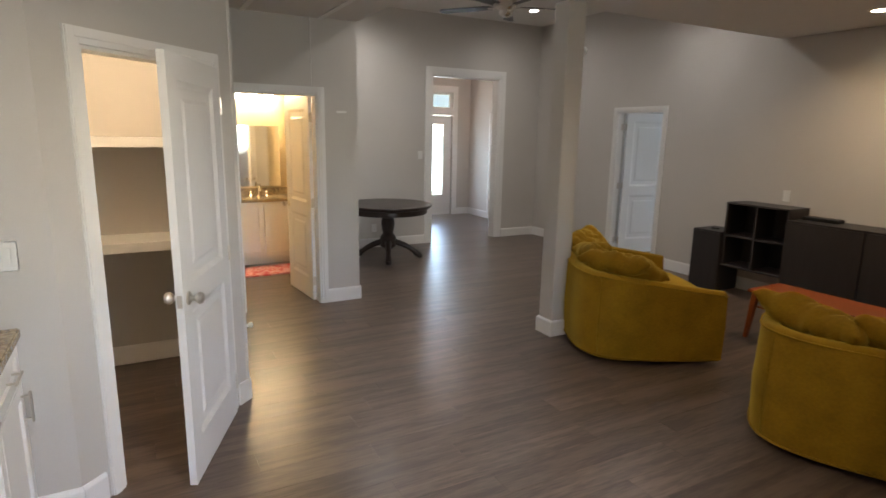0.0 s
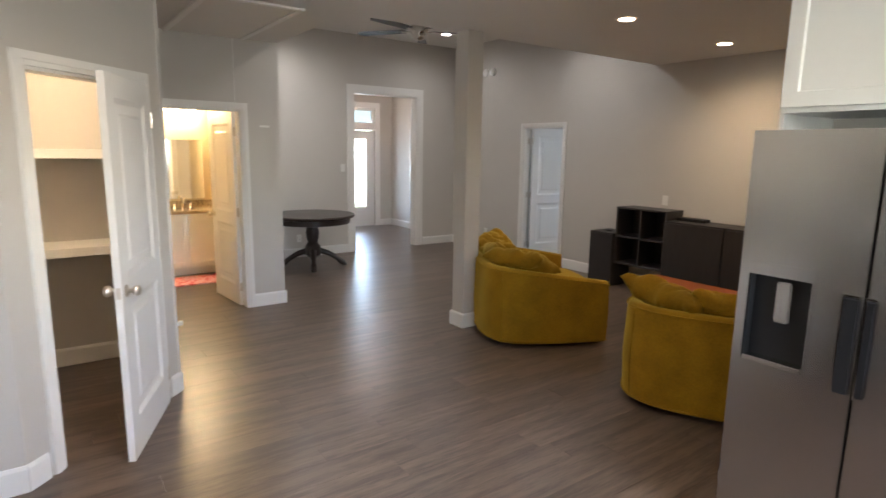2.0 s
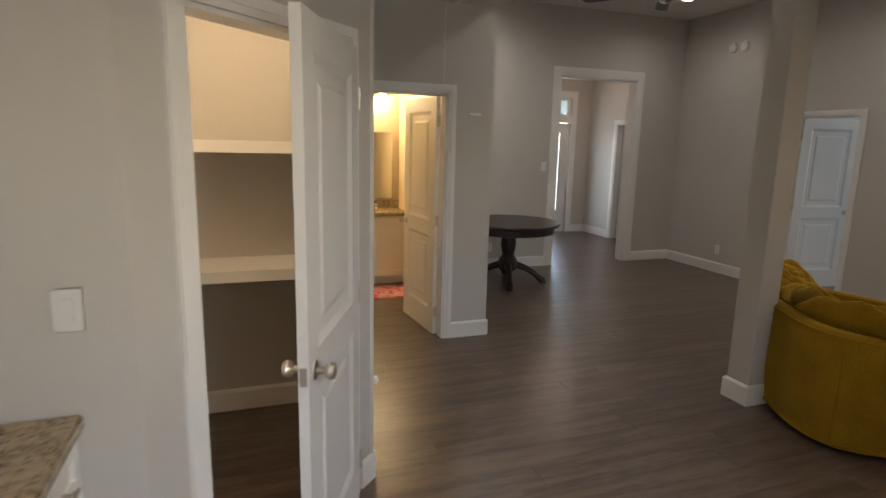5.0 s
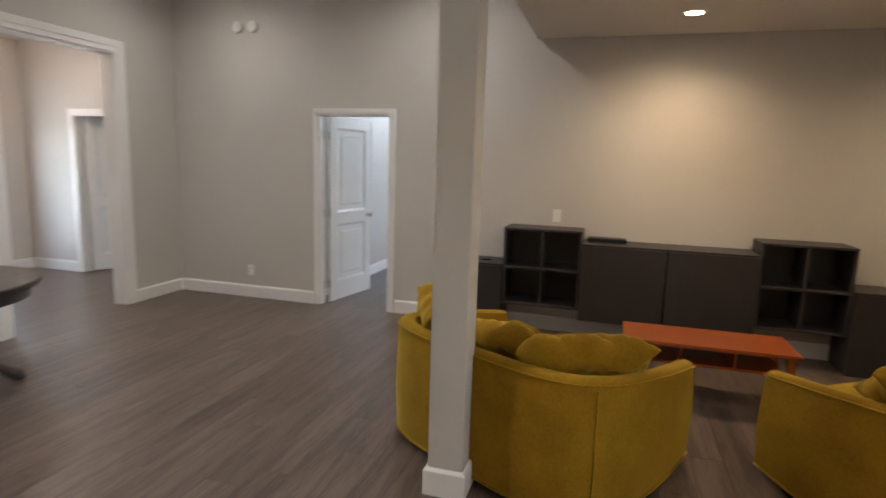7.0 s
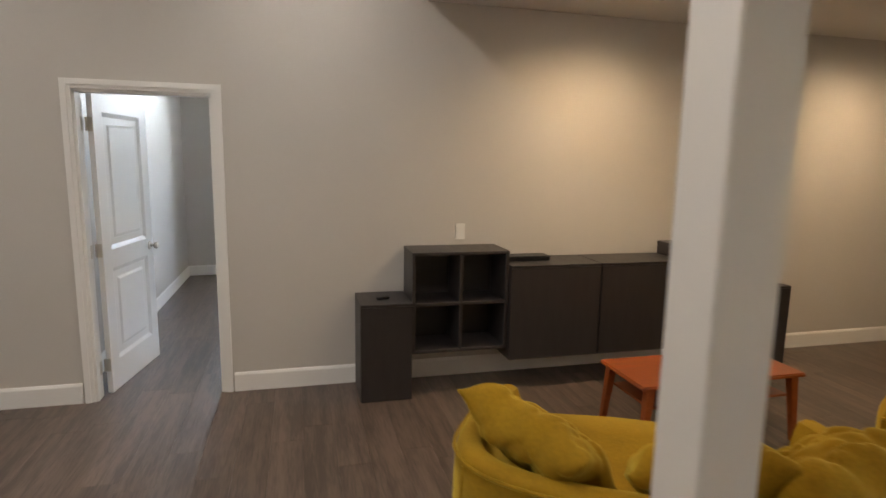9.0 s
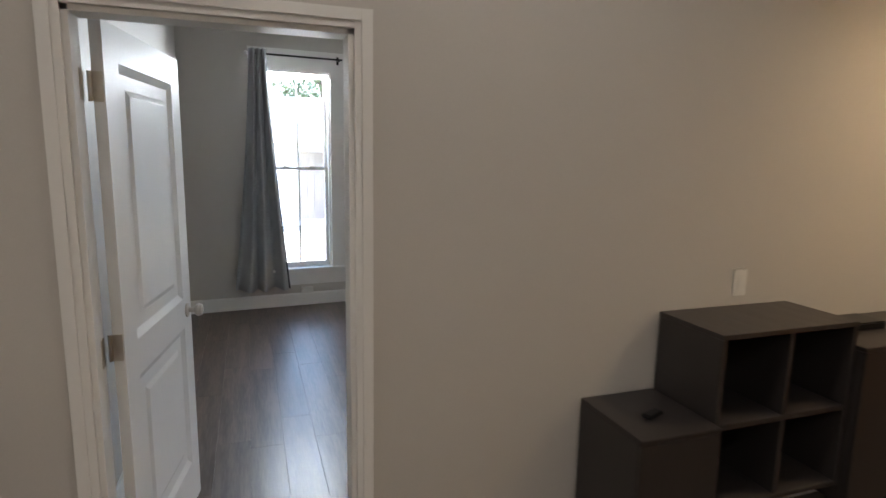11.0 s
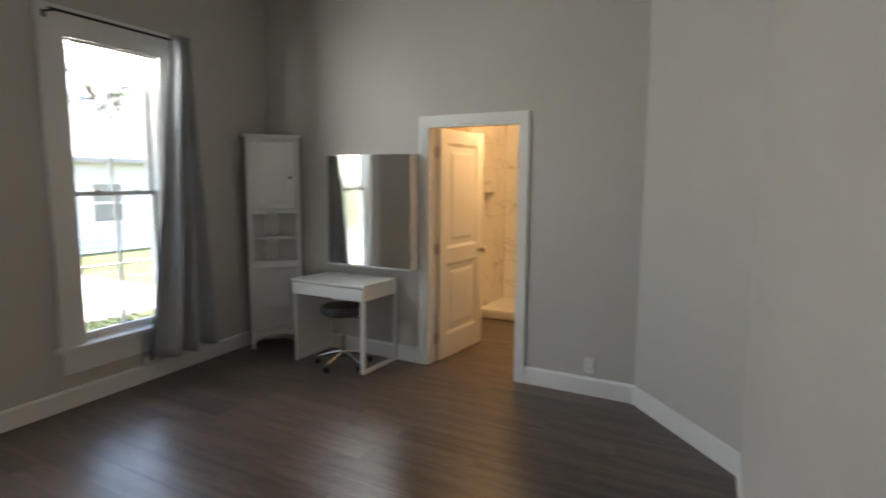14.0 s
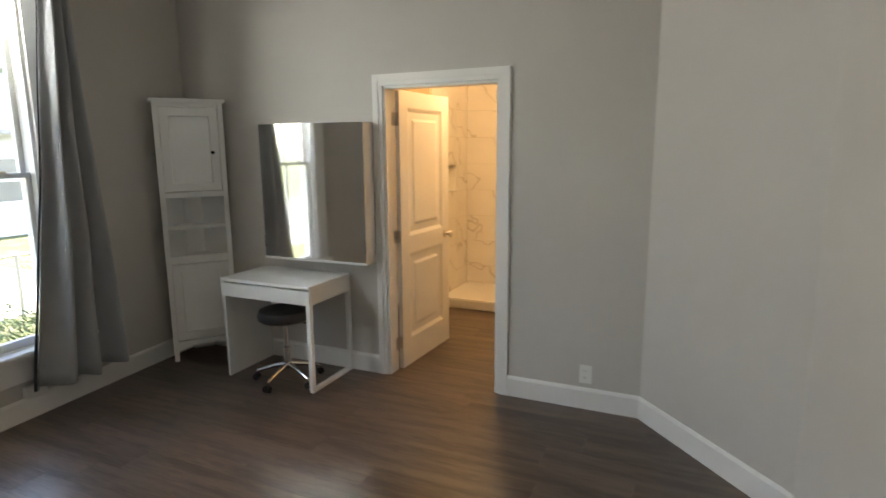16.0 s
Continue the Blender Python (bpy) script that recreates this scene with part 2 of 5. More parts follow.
SHINGLE = material("grey_roof_shingle", (0.27, 0.27, 0.28), 0.9, vary=0.25, scale=6, fine=30, bump=0.5)
GREYWOOD = material("weathered_grey_boards", (0.20, 0.18, 0.165), 0.85, vary=0.25, scale=3, fine=30, stretch=(6, 6, 0.6), bump=0.3, pieces=0.15)
BARK = material("grey_brown_bark", (0.13, 0.10, 0.08), 0.9, vary=0.35, scale=8, fine=40, stretch=(3, 3, 0.6), bump=0.8)
LEAF = material("green_leaf", (0.095, 0.135, 0.060), 0.6, vary=0.3, scale=2, fine=20, pieces=0.4, bump=0.1)
WIRE = material("galvanised_wire", (0.45, 0.46, 0.47), 0.4, 0.8)


# ---- building helpers ----
def box(bm, x0, y0, z0, x1, y1, z1, m=None):
    vs = [bm.verts.new(((x0, x1)[i & 1], (y0, y1)[i >> 1 & 1], (z0, z1)[i >> 2 & 1])) for i in range(8)]
    for f in ((0, 2, 3, 1), (4, 5, 7, 6), (0, 1, 5, 4), (1, 3, 7, 5), (3, 2, 6, 7), (2, 0, 4, 6)):
        bm.faces.new([vs[i] for i in f])
    if m:
        for v in vs:
            v.co = m @ v.co
    return vs


def rounded(x0, y0, z0, x1, y1, z1, w=0.004, seg=2, m=None):
    bm = bmesh.new()
    box(bm, x0, y0, z0, x1, y1, z1)
    bmesh.ops.bevel(bm, geom=bm.edges[:], offset=w, segments=seg, affect="EDGES", clamp_overlap=True)
    if m:
        bm.transform(m)
    return bm


def lathe(bm, profile, n=24, m=None):
    rings = []
    for r, z in profile:
        rings.append([bm.verts.new((max(r, 1e-4) * math.cos(2 * math.pi * i / n), max(r, 1e-4) * math.sin(2 * math.pi * i / n), z)) for i in range(n)])
    for a, b in zip(rings, rings[1:]):
        for i in range(n):
            bm.faces.new((a[i], a[(i + 1) % n], b[(i + 1) % n], b[i]))
    bm.faces.new(rings[0][::-1])
    bm.faces.new(rings[-1])
    if m:
        for ring in rings:
            for v in ring:
                v.co = m @ v.co
    return bm


def sweep(bm, pts, r, n=10):
    """A round tube along points; r is one radius or one a point."""
    pts = [Vector(p) for p in pts]
    rs = r if isinstance(r, (list, tuple)) else [r] * len(pts)
    rings = []
    for i, p in enumerate(pts):
        d = (pts[min(i + 1, len(pts) - 1)] - pts[max(i - 1, 0)]).normalized()
        u = d.cross(Vector((0.21, 0.33, 0.92)) if abs(d.z) < 0.9 else Vector((1, 0.1, 0))).normalized()
        w = d.cross(u)
        rings.append([bm.verts.new(p + rs[i] * (math.cos(2 * math.pi * k / n) * u + math.sin(2 * math.pi * k / n) * w)) for k in range(n)])
    for a, b in zip(rings, rings[1:]):
        for k in range(n):
            bm.faces.new((a[k], a[(k + 1) % n], b[(k + 1) % n], b[k]))
    bm.faces.new(rings[0][::-1])
    bm.faces.new(rings[-1])
    return bm


def part(name, bm, mat, parent=None, label="", smooth=False):
    bmesh.ops.recalc_face_normals(bm, faces=bm.faces[:])
    me = bpy.data.meshes.new(name)
    bm.to_mesh(me)
    bm.free()
    me.materials.append(mat)
    if smooth:
        me.shade_smooth()
        if smooth != "all":
            me.set_sharp_from_angle(angle=radians(40))
    ob = new(name, me)
    ob.parent = parent
    return tagged(ob, label)


def thing(name, m, label, category, group="", kind=""):
    ob = new(name)
    ob.matrix_world = m
    return tagged(ob, label, category, group, kind)


def setting(name, bm, mat, label, category, smooth=False):
    return tagged(part(name, bm, mat, smooth=smooth), label, category, kind="structure")


def fbm(*boxes):
    bm = bmesh.new()
    for b in boxes:
        box(bm, *b)
    return bm


def wall_with(bm, length, thick, height, openings, m):
    """Wall along local x from 0, thickness along +y, with openings (a, b, bottom, top)."""
    x = 0.0
    for a, b, z0, z1 in sorted(openings):
        box(bm, x, 0, 0, a, thick, height, m)
        if z0 > 0:
            box(bm, a, 0, 0, b, thick, z0, m)
        box(bm, a, 0, z1, b, thick, height, m)
        x = b
    box(bm, x, 0, 0, length, thick, height, m)
    return bm


def baseboard(runs, label="white painted baseboard along the wall foot", h=0.145):
    """Runs of (x0, y0, x1, y1), room on the left of the direction."""
    for x0, y0, x1, y1 in runs:
        d = math.hypot(x1 - x0, y1 - y0)
        m = pose(x0, y0, 0, 0, 0, math.degrees(math.atan2(y1 - y0, x1 - x0)))
        bm = bmesh.new()
        box(bm, 0, 0, 0.007, d, 0.015, h - 0.018)
        vs = box(bm, 0, 0, h - 0.018, d, 0.015, h)
        for v in vs:
            if v.co.z > h - 0.01 and v.co.y > 0.01:
                v.co.y = 0.007
        bm.transform(m)
        setting("baseboard", bm, TRIM, label, "baseboard")


# ---- walls ----
D = 0.12
setting("wall_east", wall_with(bmesh.new(), 9.6, 0.105, HIGH + 0.2, [(6.837, 7.648, 0, 2.05)], pose(6.375, -1.8, 0, 0, 0, 90)),
        PAINT, "greige painted wall between living room and bedroom", "wall")
setting("wall_north", wall_with(bmesh.new(), 5.85, 0.16, HIGH + 0.2, [(3.641, 4.854, 0, 2.575)], pose(0.615, 7.67, 0)),
        PAINT, "greige painted wall with a wide cased opening", "wall")
setting("wall_dining_west", fbm((2.045, 5.34, 0, 2.165, 7.67, HIGH + 0.2)), PAINT, "greige painted wall beside the dining table", "wall")
setting("wall_bath_south", wall_with(bmesh.new(), 1.43, D, HIGH + 0.2, [(0.28, 1.03, 0, 2.055)], pose(0.735, 5.22, 0)),
        PAINT, "greige painted wall around the bathroom door", "wall")
setting("wall_hall_west", fbm((0.615, 3.37, 0, 0.735, 7.67, LOW + 0.1)), PAINT, "greige painted hall wall", "wall")
DIAG = pose(-0.13, 2.53, 0, 0, 0, 44.75)
setting("wall_pantry", wall_with(bmesh.new(), 1.218, 0.115, LOW + 0.1, [(0.213, 1.012, 0, 2.055)], DIAG),
        PAINT, "angled greige wall around the pantry door", "wall")
setting("wall_kitchen_north", fbm((-0.935, 2.53, 0, -0.13, 2.65, LOW + 0.1)), PAINT, "greige painted kitchen end wall", "wall")
setting("wall_west", fbm((-1.055, -1.92, 0, -0.935, 4.47, LOW + 0.1)), PAINT, "greige painted kitchen wall", "wall")
setting("wall_pantry_back", fbm((-0.935, 4.35, 0, 0.615, 4.47, LOW + 0.1)), PAINT, "greige painted wall at the back of the pantry", "wall")
setting("wall_south", fbm((-0.935, -1.92, 0, 0.9, -1.8, LOW + 0.1), (2.3, -1.92, 0, 6.27, -1.8, LOW + 0.1), (0.9, -1.92, 0, 2.3, -1.8, 1.1), (0.9, -1.92, 2.2, 2.3, -1.8, LOW + 0.1)),
        PAINT, "greige painted wall behind the kitchen", "wall")
setting("wall_behind_fridge", fbm((3.05, -1.8, 0, 3.17, 0.47, LOW)), PAINT, "short greige wall behind the refrigerator", "wall")
# bedroom
setting("wall_bedroom_north", fbm((6.375, 5.99, 0, 10.68, 6.11, HIGH + 0.2)), PAINT, "greige painted bedroom wall", "wall")
bm = bmesh.new()
ex = EM @ pose(10.68, 0.9, 0, 0, 0, 90)
wall_with(bm, 5.3, 0.15, HIGH + 0.2, [(y0 - 0.9, y1 - 0.9, z0, z1) for y0, y1, z0, z1 in (W2, W1)], ex)
setting("wall_bedroom_east", bm, PAINT, "greige painted bedroom wall with two tall windows", "wall")
setting("wall_bedroom_south", wall_with(bmesh.new(), 3.66, D, HIGH + 0.2, [(0.912, 1.742, 0, 2.055)], pose(7.345, 1.10, 0)),
        PAINT, "greige painted wall around the ensuite door", "wall")
bm = bmesh.new()
box(bm, -0.02, 0, 0, 1.06, 0.11, HIGH + 0.2, pose(7.345, 1.22, 0, 0, 0, 132.2))
setting("wall_bedroom_diagonal", bm, PAINT, "angled greige wall across the bedroom corner", "wall")
bm = bmesh.new()
vs = box(bm, 6.377, 2.0, 0, 6.64, 4.96, HIGH + 0.2)
for v in vs:
    if v.co.x > 6.5 and v.co.y > 4:
        v.co.x = 6.425
setting("wall_bedroom_west", bm, PAINT, "greige painted bedroom wall beside the door", "wall")
# entry hall
setting("wall_entry_return", fbm((6.466, 7.60, 0, 6.60, 7.829, HIGH)), PAINT, "greige wall return beside the wide opening", "wall")
setting("wall_entry_west", fbm((3.4, 7.83, 0, 3.52, 10.35, HIGH)), PAINT, "greige entry wall", "wall")
setting("wall_entry_east", wall_with(bmesh.new(), 2.9, D, HIGH, [(0.85, 1.67, 0, 2.055)], pose(6.67, 7.83, 0, 0, 0, 90)),
        PAINT, "greige entry wall with a side door", "wall")
bm = bmesh.new()
m = pose(3.4, 10.35, 0)
for b in ((0, 0, 0, 1.83, 0.14, HIGH), (2.73, 0, 0, 3.27, 0.14, HIGH), (1.83, 0, 2.08, 2.73, 0.14, 2.20), (1.83, 0, 2.53, 2.73, 0.14, HIGH)):
    box(bm, *b, m)
setting("wall_entry_north", bm, PAINT, "greige entry wall around the front door", "wall")
# unseen side room walls; the south one is added to stop a sun leak
setting("wall_side_room", fbm((8.0, 7.0, 0, 8.1, 10.5, HIGH), (6.67, 10.4, 0, 8.0, 10.5, HIGH), (6.67, 6.9, 0, 8.0, 7.0, HIGH)), PAINT, "greige wall of the side room", "wall")
# ensuite
setting("wall_ensuite_west", fbm((8.0, -1.7, 0, 8.1, 1.10, 2.75)), CREAM, "cream painted ensuite wall", "wall")
setting("wall_ensuite_east", fbm((9.95, -0.57, 0, 10.05, 1.10, 2.75), (9.59, -1.7, 0, 10.05, -1.26, 2.75), (9.59, -0.94, 0, 10.05, -0.57, 2.75), (9.59, -1.26, 0, 10.05, -0.94, 1.16), (9.59, -1.26, 1.46, 10.05, -0.94, 2.75), (9.70, -1.26, 1.16, 10.05, -0.94, 1.46)), CREAM, "cream painted ensuite wall", "wall")
setting("wall_ensuite_south", fbm((8.1, -1.7, 0, 9.95, -1.6, 2.75)), CREAM, "cream painted ensuite wall", "wall")
setting("wall_bath_lining", fbm((0.735, 7.655, 0, 2.045, 7.67, LOW), (0.735, 5.34, 0, 0.75, 7.655, LOW), (2.03, 5.34, 0, 2.045, 7.655, LOW)),
        CREAM, "cream painted bathroom wall", "wall")

# ---- ceilings ----
setting("ceiling", fbm((-1.055, -1.92, LOW, 6.27, 3.602, LOW + 0.1), (-1.055, 3.602, LOW, 2.17, 5.22, LOW + 0.1), (0.735, 5.34, LOW, 2.045, 7.67, LOW + 0.1)),
        CEILING, "low painted ceiling over kitchen, hall and living room", "ceiling")
setting("ceiling_soffit", fbm((2.05, 3.49, LOW + 0.1, 6.27, 3.602, HIGH), (2.05, 3.602, LOW + 0.1, 2.17, 5.22, HIGH)),
        PAINT, "greige soffit face where the ceiling steps up", "ceiling")
setting("ceiling_high", fbm((2.05, 3.49, HIGH, 6.27, 7.67, HIGH + 0.1)), CEILING, "raised white ceiling over the dining area", "ceiling")
setting("ceiling_bedroom", fbm((6.375, 1.10, HIGH, 11.05, 5.99, HIGH + 0.1)), CEILING, "white bedroom ceiling", "ceiling")
# the eastern slab runs on over the side room to block sun
setting("ceiling_entry", fbm((3.4, 7.83, 2.98, 6.55, 10.5, 3.08), (6.55, 6.9, 2.98, 8.1, 10.5, 3.08)), CEILING, "white entry ceiling", "ceiling")
setting("ceiling_ensuite", fbm((8.0, -1.7, 2.75, 10.05, 1.10, 2.85)), CEILING, "white ensuite ceiling", "ceiling")

# ---- baseboards ----
baseboard([(6.27, -1.8, 6.27, 4.965), (6.27, 5.92, 6.27, 7.67), (6.255, 7.67, 5.594, 7.67), (4.141, 7.67, 2.165, 7.67), (2.165, 7.655, 2.165, 5.22),
           (2.18, 5.22, 1.828, 5.22), (0.952, 5.22, 0.735, 5.22), (0.735, 5.22, 0.735, 3.39),
           (0.738, 3.389, 0.655, 3.307), (-0.045, 2.615, -0.13, 2.53), (-0.125, 2.53, -0.31, 2.53),
           (0.615, 4.35, -0.935, 4.35), (0.615, 3.4, 0.615, 4.335),
           (10.922, 1.22, 10.53, 5.99), (10.515, 5.99, 6.38, 5.99), (6.428, 4.96, 6.64, 1.995), (6.64, 1.995, 7.345, 1.22), (7.345, 1.22, 8.187, 1.22), (9.153, 1.22, 10.91, 1.22),
           (6.55, 10.35, 6.22, 10.35), (6.55, 7.83, 6.55, 8.61), (6.55, 9.57, 6.55, 10.335), (8.0, 7.9, 8.0, 10.4), (7.985, 10.4, 6.67, 10.4), (9.95, -0.55, 9.95, 1.1)])


# ---- door casings and doors ----
def casing(m, width, height, depth, cw=0.068, label="white painted door casing", both=True):
    """Frame of an opening: local x along the wall from the opening's left side, -y towards the viewer, wall from y 0 to depth."""
    bm = bmesh.new()
    for s, y in ((-1, 0.0), (1, depth)) if both else ((-1, 0.0),):
        for w, t in ((cw, 0.012), (cw * 0.55, 0.019)):
            y0, y1 = (y - t, y) if s < 0 else (y, y + t)
            a = -cw if w == cw else -cw + 0.004
            box(bm, a, y0, 0.007, a + w, y1, height + cw - (0 if w == cw else 0.004))
            box(bm, width - a - w, y0, 0.007, width - a, y1, height + cw - (0 if w == cw else 0.004))
            top = height + cw - (0 if w == cw else 0.004)
            box(bm, a + w + 0.0005, y0, top - w, width - a - w - 0.0005, y1, top)
    box(bm, 0.0, 0.001, 0.007, 0.018, depth - 0.001, height - 0.0005)
    box(bm, width - 0.018, 0.001, 0.007, width, depth - 0.001, height - 0.0005)
    box(bm, 0.0, 0.001, height - 0.018, width, depth - 0.001, height - 0.001)
    bm.transform(m)
    return setting("trim", bm, TRIM, label, "door casing")


def door_mesh(w, h, t=0.035):
    bm = bmesh.new()
    st, top, lock, bot = 0.115, 0.115, 0.13, 0.21
    zl = 0.86
    box(bm, 0, 0, 0, st, t, h)
    box(bm, w - st, 0, 0, w, t, h)
    for z0, z1 in ((0, bot), (zl, zl + lock), (h - top, h)):
        box(bm, st, 0, z0, w - st, t, z1)
    for z0, z1 in ((bot, zl), (zl + lock, h - top)):
        box(bm, st, 0.012, z0, w - st, t - 0.012, z1)
        g, k = 0.028, 0.075
        for y0, y1 in ((0.0005, 0.012), (t - 0.0005, t - 0.012)):
            a = [(st, z0), (w - st, z0), (w - st, z1), (st, z1)]
            b = [(st + g, z0 + g), (w - st - g, z0 + g), (w - st - g, z1 - g), (st + g, z1 - g)]
            va = [bm.verts.new((x, y0, z)) for x, z in a]
            vb = [bm.verts.new((x, y1, z)) for x, z in b]
            for i in range(4):
                bm.faces.new((va[i], va[(i + 1) % 4], vb[(i + 1) % 4], vb[i]))
            c = [(st + k, z0 + k), (w - st - k, z0 + k), (w - st - k, z1 - k), (st + k, z1 - k)]
            d = [(st + k + 0.02, z0 + k + 0.02), (w - st - k - 0.02, z0 + k + 0.02), (w - st - k - 0.02, z1 - k - 0.02), (st + k + 0.02, z1 - k - 0.02)]
            yo = y1 + (-0.007 if y1 < t / 2 else 0.007)
            vc = [bm.verts.new((x, y1, z)) for x, z in c]
            vd = [bm.verts.new((x, yo, z)) for x, z in d]
            for i in range(4):
                bm.faces.new((vc[i], vc[(i + 1) % 4], vd[(i + 1) % 4], vd[i]))
            bm.faces.new(vd)
    return bm


KNOB = [(0.032, 0), (0.032, 0.006), (0.012, 0.010), (0.011, 0.032), (0.024, 0.040), (0.029, 0.052), (0.024, 0.066), (0.010, 0.071)]


def door(name, m, w, label, h=2.03, hinge_side=0, knob=0.93, jamb=None):
    """A leaf hinged at local x 0, running along +x."""
    ob = thing(name, m, label, "door", kind="structure")
    part("leaf", door_mesh(w, h), DOOR, ob)
    for y, turn in ((0.0, 90), (0.035, -90)):
        bm = bmesh.new()
        lathe(bm, KNOB, 20, pose(w - 0.065, y, knob, turn, 0, 0))
        part("door_handle", bm, NICKEL, ob, "round brushed nickel knob", smooth=True)
    part("latch_plate", fbm((w - 0.0005, 0.006, knob - 0.03, w + 0.001, 0.029, knob + 0.03)), NICKEL, ob)
    for z in (0.2, 1.0, 1.83):
        bm = bmesh.new()
        y = -0.006 if hinge_side == 0 else 0.041
        sweep(bm, [(-0.004, y, z - 0.045), (-0.004, y, z + 0.045)], 0.007, 8)
        box(bm, -0.0025, min(y, 0.004), z - 0.045, 0.0015, max(y, 0.031), z + 0.045)
        hinge = part("hinge", bm, NICKEL, ob, "satin nickel hinge")
        if jamb:
            x0, y0, x1, y1 = jamb
            bm = fbm((x0, y0, z - 0.033, x1, y1, z + 0.057))
            bm.transform(m.inverted())
            part("hinge_leaf", bm, NICKEL, hinge)
    return ob


# bedroom door, open into the bedroom
casing(pose(6.27, 5.848, 0, 0, 0, -90), 0.811, 2.05, 0.105, cw=0.06)
door("door_1", pose(6.405, 5.812, 0.012, 0, 0, -9.5) @ pose(0, -0.035, 0), 0.785, "white two-panel door standing open into the bedroom", hinge_side=1, jamb=(6.335, 5.8275, 6.373, 5.831))
# pantry door, open towards the kitchen
casing(DIAG @ pose(0.213, 0, 0), 0.799, 2.055, 0.115)
door("door_2", pose(0.60, 3.235, 0.012, 0, 0, 247), 0.755, "white two-panel pantry door standing open", hinge_side=1)
# hall bathroom door, open inwards
casing(pose(1.015, 5.22, 0), 0.75, 2.055, D)
door("door_3", pose(1.745, 5.345, 0.012, 0, 0, 95), 0.71, "white two-panel bathroom door standing open", hinge_side=0)
# wide opening to the entry
casing(pose(4.256, 7.67, 0), 1.213, 2.575, 0.16, cw=0.118, label="wide white casing round the tall opening to the entry")
# entry side door, ajar
casing(pose(6.55, 9.50, 0, 0, 0, -90), 0.82, 2.055, D)
door("door_4", pose(6.675, 9.475, 0.012, 0, 0, -27) @ pose(0, -0.035, 0), 0.76, "white two-panel side door standing ajar", hinge_side=1)
# ensuite door, open inwards
casing(pose(9.087, 1.22, 0, 0, 0, 180), 0.83, 2.055, D, cw=0.075)
door("door_5", pose(9.034, 1.092, 0.012, 0, 0, -93) @ pose(0, 0, 0), 0.765, "white two-panel ensuite door standing open", hinge_side=1, jamb=(9.0665, 1.102, 9.0695, 1.140))

# front door with a tall glass and a transom light
ob = thing("door_6", pose(5.24, 10.40, 0.01), "white front door with a tall narrow glass pane", "door", kind="structure")
fw = 0.88
bm = bmesh.new()
for b in ((0, 0, 0, 0.17, 0.045, 2.06), (fw - 0.17, 0, 0, fw, 0.045, 2.06), (0.17, 0, 0, fw - 0.17, 0.045, 0.40), (0.17, 0, 1.9, fw - 0.17, 0.045, 2.06)):
    box(bm, *b)
part("leaf", bm, DOOR, ob)
bm = bmesh.new()
for b in ((0.15, -0.012, 0.38, 0.19, 0, 1.92), (fw - 0.19, -0.012, 0.38, fw - 0.15, 0, 1.92), (0.19, -0.012, 0.38, fw - 0.19, 0, 0.42), (0.19, -0.012, 1.88, fw - 0.19, 0, 1.92)):
    box(bm, *b)
part("glazing_bead", bm, TRIM, ob)
pane = part("pane", fbm((0.17, 0.018, 0.40, fw - 0.17, 0.024, 1.9)), GLASS, ob, "clear glass pane")
pane.visible_shadow = False
bm = bmesh.new()
lathe(bm, KNOB, 16, pose(0.07, 0, 0.95, 90, 0, 0))
part("door_handle", bm, NICKEL, ob, smooth=True)
ob = thing("window_3", pose(5.23, 10.38, 2.2), "small transom window over the front door", "window", kind="structure")
part("window_frame", fbm((0.0, 0, 0, 0.06, 0.05, 0.33), (0.84, 0, 0, 0.9, 0.05, 0.33), (0.06, 0, 0, 0.84, 0.05, 0.04), (0.06, 0, 0.29, 0.84, 0.05, 0.33)), TRIM, ob)
pane = part("pane", fbm((0.06, 0.02, 0.04, 0.84, 0.026, 0.29)), GLASS, ob)
pane.visible_shadow = False
setting("trim", fbm((5.12, 10.33, 0.007, 5.23, 10.349, 2.66), (6.13, 10.33, 0.007, 6.24, 10.349, 2.66), (5.23, 10.33, 2.535, 6.13, 10.349, 2.66), (5.23, 10.33, 2.075, 6.13, 10.349, 2.205)),
        TRIM, "white casing round the front door and transom", "door casing")


